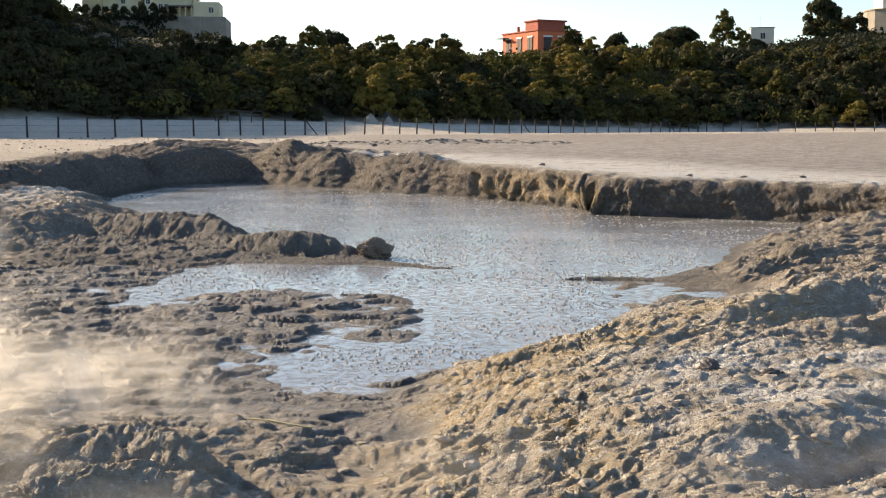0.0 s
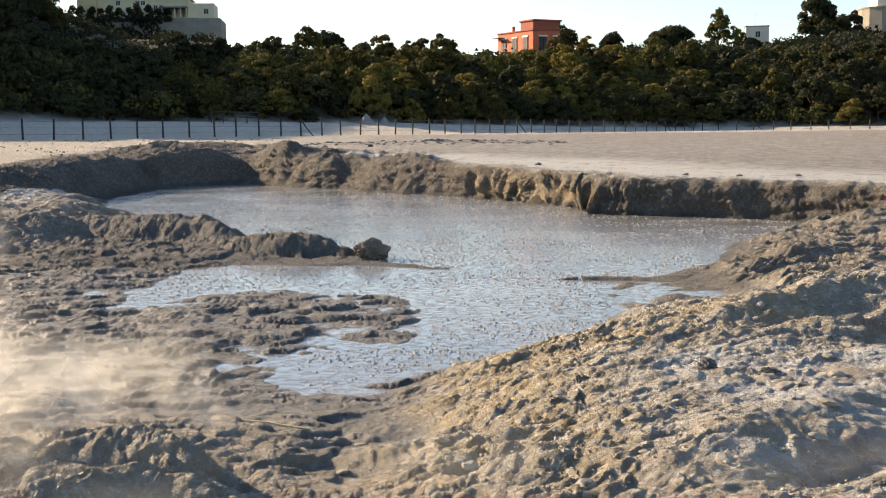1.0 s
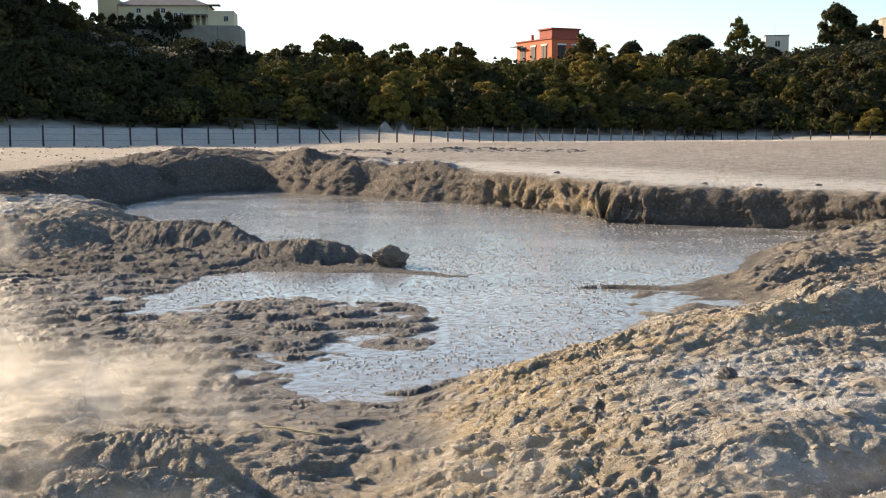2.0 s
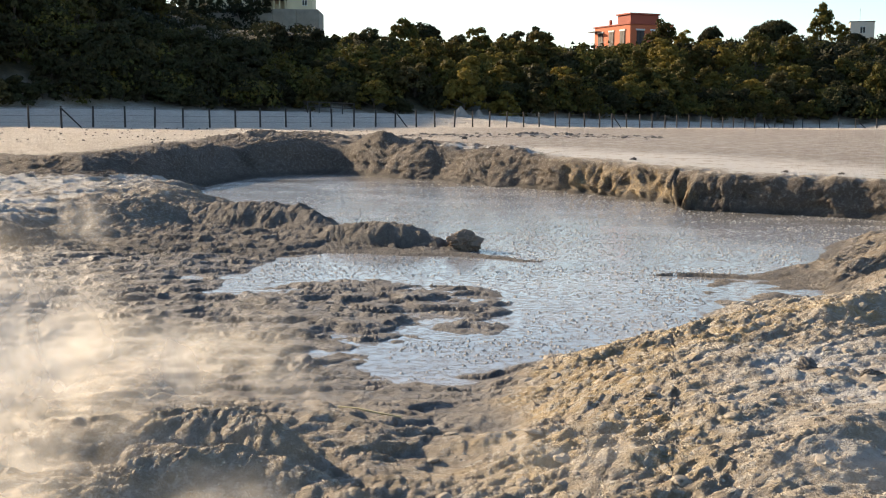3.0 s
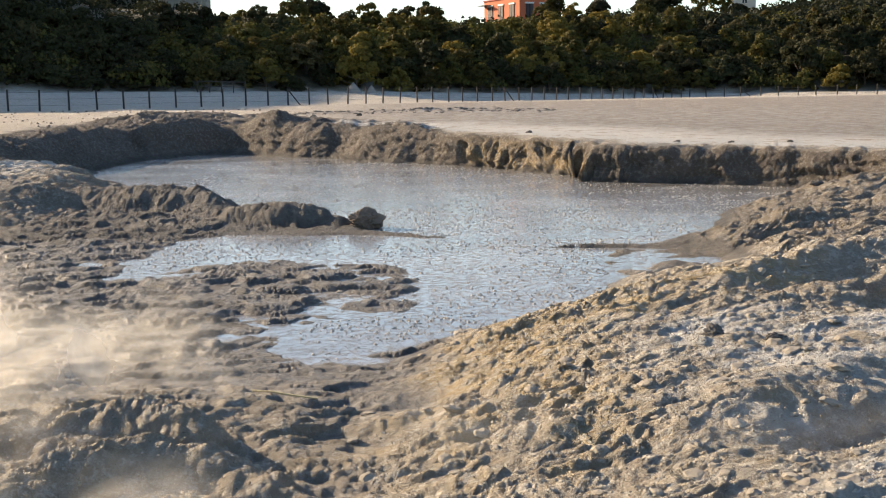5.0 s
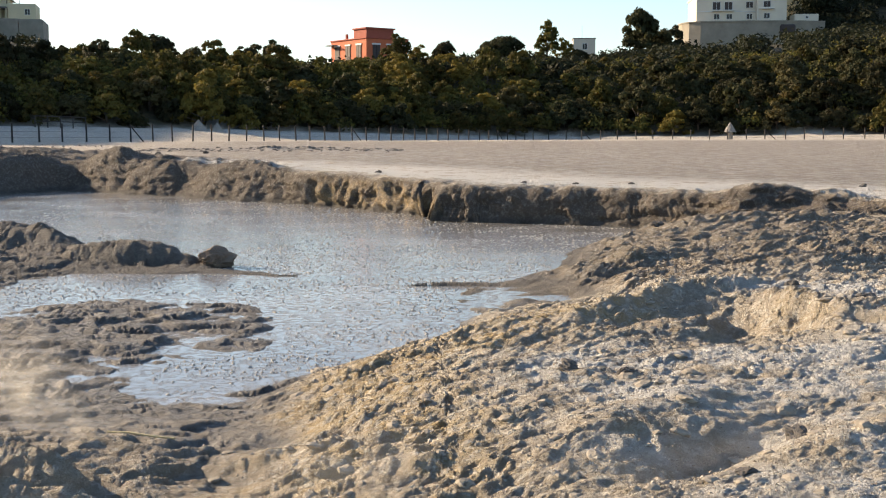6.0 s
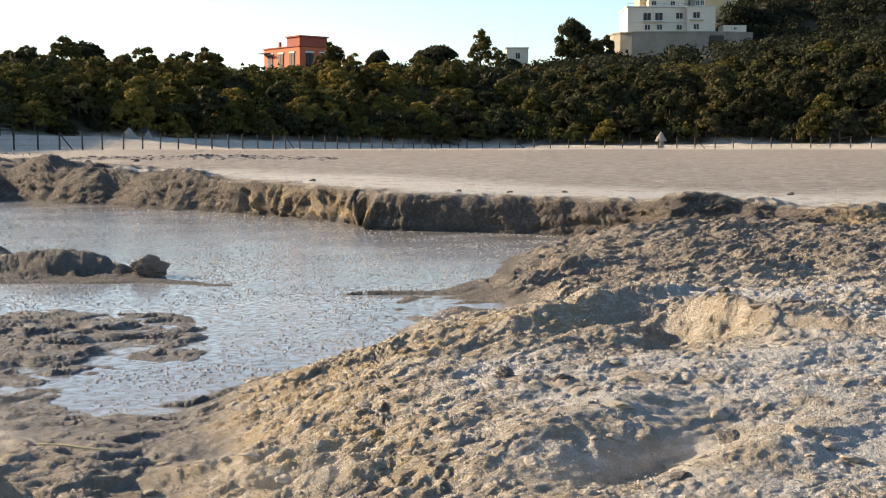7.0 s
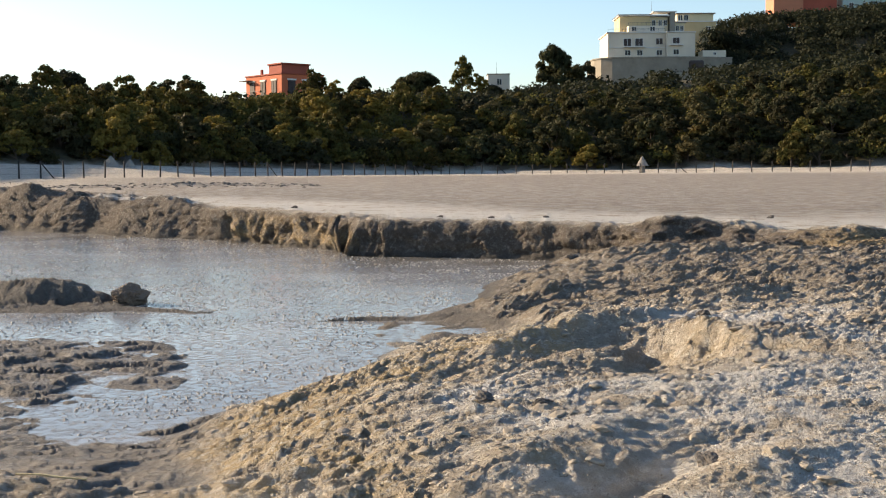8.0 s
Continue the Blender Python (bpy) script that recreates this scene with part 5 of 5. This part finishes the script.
def steam():
    """Sunlit vapour over the hot mud: loose, billowing folds that thin out to nothing at their edges."""
    rng = np.random.default_rng(30)
    m = steam_material()
    # x, y, centre height, width, tall, thickness
    puffs = [(-3.7, 8.4, 0.0, 1.4, 0.9, 0.65), (-3.3, 7.8, -0.05, 1.3, 0.7, 0.75), (-3.0, 7.2, -0.1, 1.1, 0.6, 0.75), (-2.8, 6.5, -0.05, 1.0, 0.6, 0.75), (-2.5, 5.9, -0.1, 0.9, 0.45, 0.8),
             (-2.4, 8.6, -0.2, 0.9, 0.4, 0.4), (-1.55, 7.7, -0.10, 0.45, 0.55, 0.55), (-1.2, 7.4, -0.2, 0.35, 0.4, 0.25),
             (-2.1, 7.4, -0.12, 0.7, 0.45, 0.6), (-5.4, 15.6, 0.1, 0.5, 0.4, 0.45), (-2.2, 5.0, -0.12, 0.9, 0.4, 0.7), (-1.3, 5.1, -0.2, 0.6, 0.3, 0.4),
             (0.35, 5.6, -0.10, 0.7, 0.3, 0.14), (1.5, 5.0, -0.03, 0.6, 0.25, 0.12), (2.3, 5.2, 0.0, 0.5, 0.2, 0.14), (2.5, 11.6, -0.25, 0.5, 0.35, 0.15)]
    side = 26
    s, t = (g.ravel() for g in np.meshgrid(np.linspace(-1, 1, side), np.linspace(-1, 1, side)))
    i = (np.arange(side - 1)[:, None] * side + np.arange(side - 1)[None, :]).ravel()
    quads = np.stack([i, i + 1, i + side + 1, i + side], 1)
    for k, (x, y, z, wide, tall, thick) in enumerate(puffs):
        turn = rng.uniform(-0.5, 0.3)
        fold = fbm(s + 7.0 * k, t, 0.9, 3, 0.5, 90) * 0.35 * wide + 0.25 * wide * s * s
        u, v = s * wide + 0.2 * wide * t * t, t * tall + 0.12 * tall * fbm(s - 3.0 * k, t, 0.8, 2, 0.5, 92)
        p = np.stack([x + u * math.cos(turn) - fold * math.sin(turn), y + u * math.sin(turn) + fold * math.cos(turn), z + v], 1)
        ragged = np.hypot(s, t) + 0.28 * fbm(s + 5.0 * k, t - 2.0 * k, 0.7, 3, 0.55, 93)
        ob = sheet("steam", p, quads, m)
        ob.data.attributes.new("thick", "FLOAT", "POINT").data.foreach_set("value", (thick * smooth(0.95, 0.05, ragged) * smooth(1.0, 0.7, np.maximum(np.abs(s), np.abs(t)))).astype(np.float32))
        tagged(ob, "thin white steam drifting over the hot mud", "steam", kind="stuff")


steam()
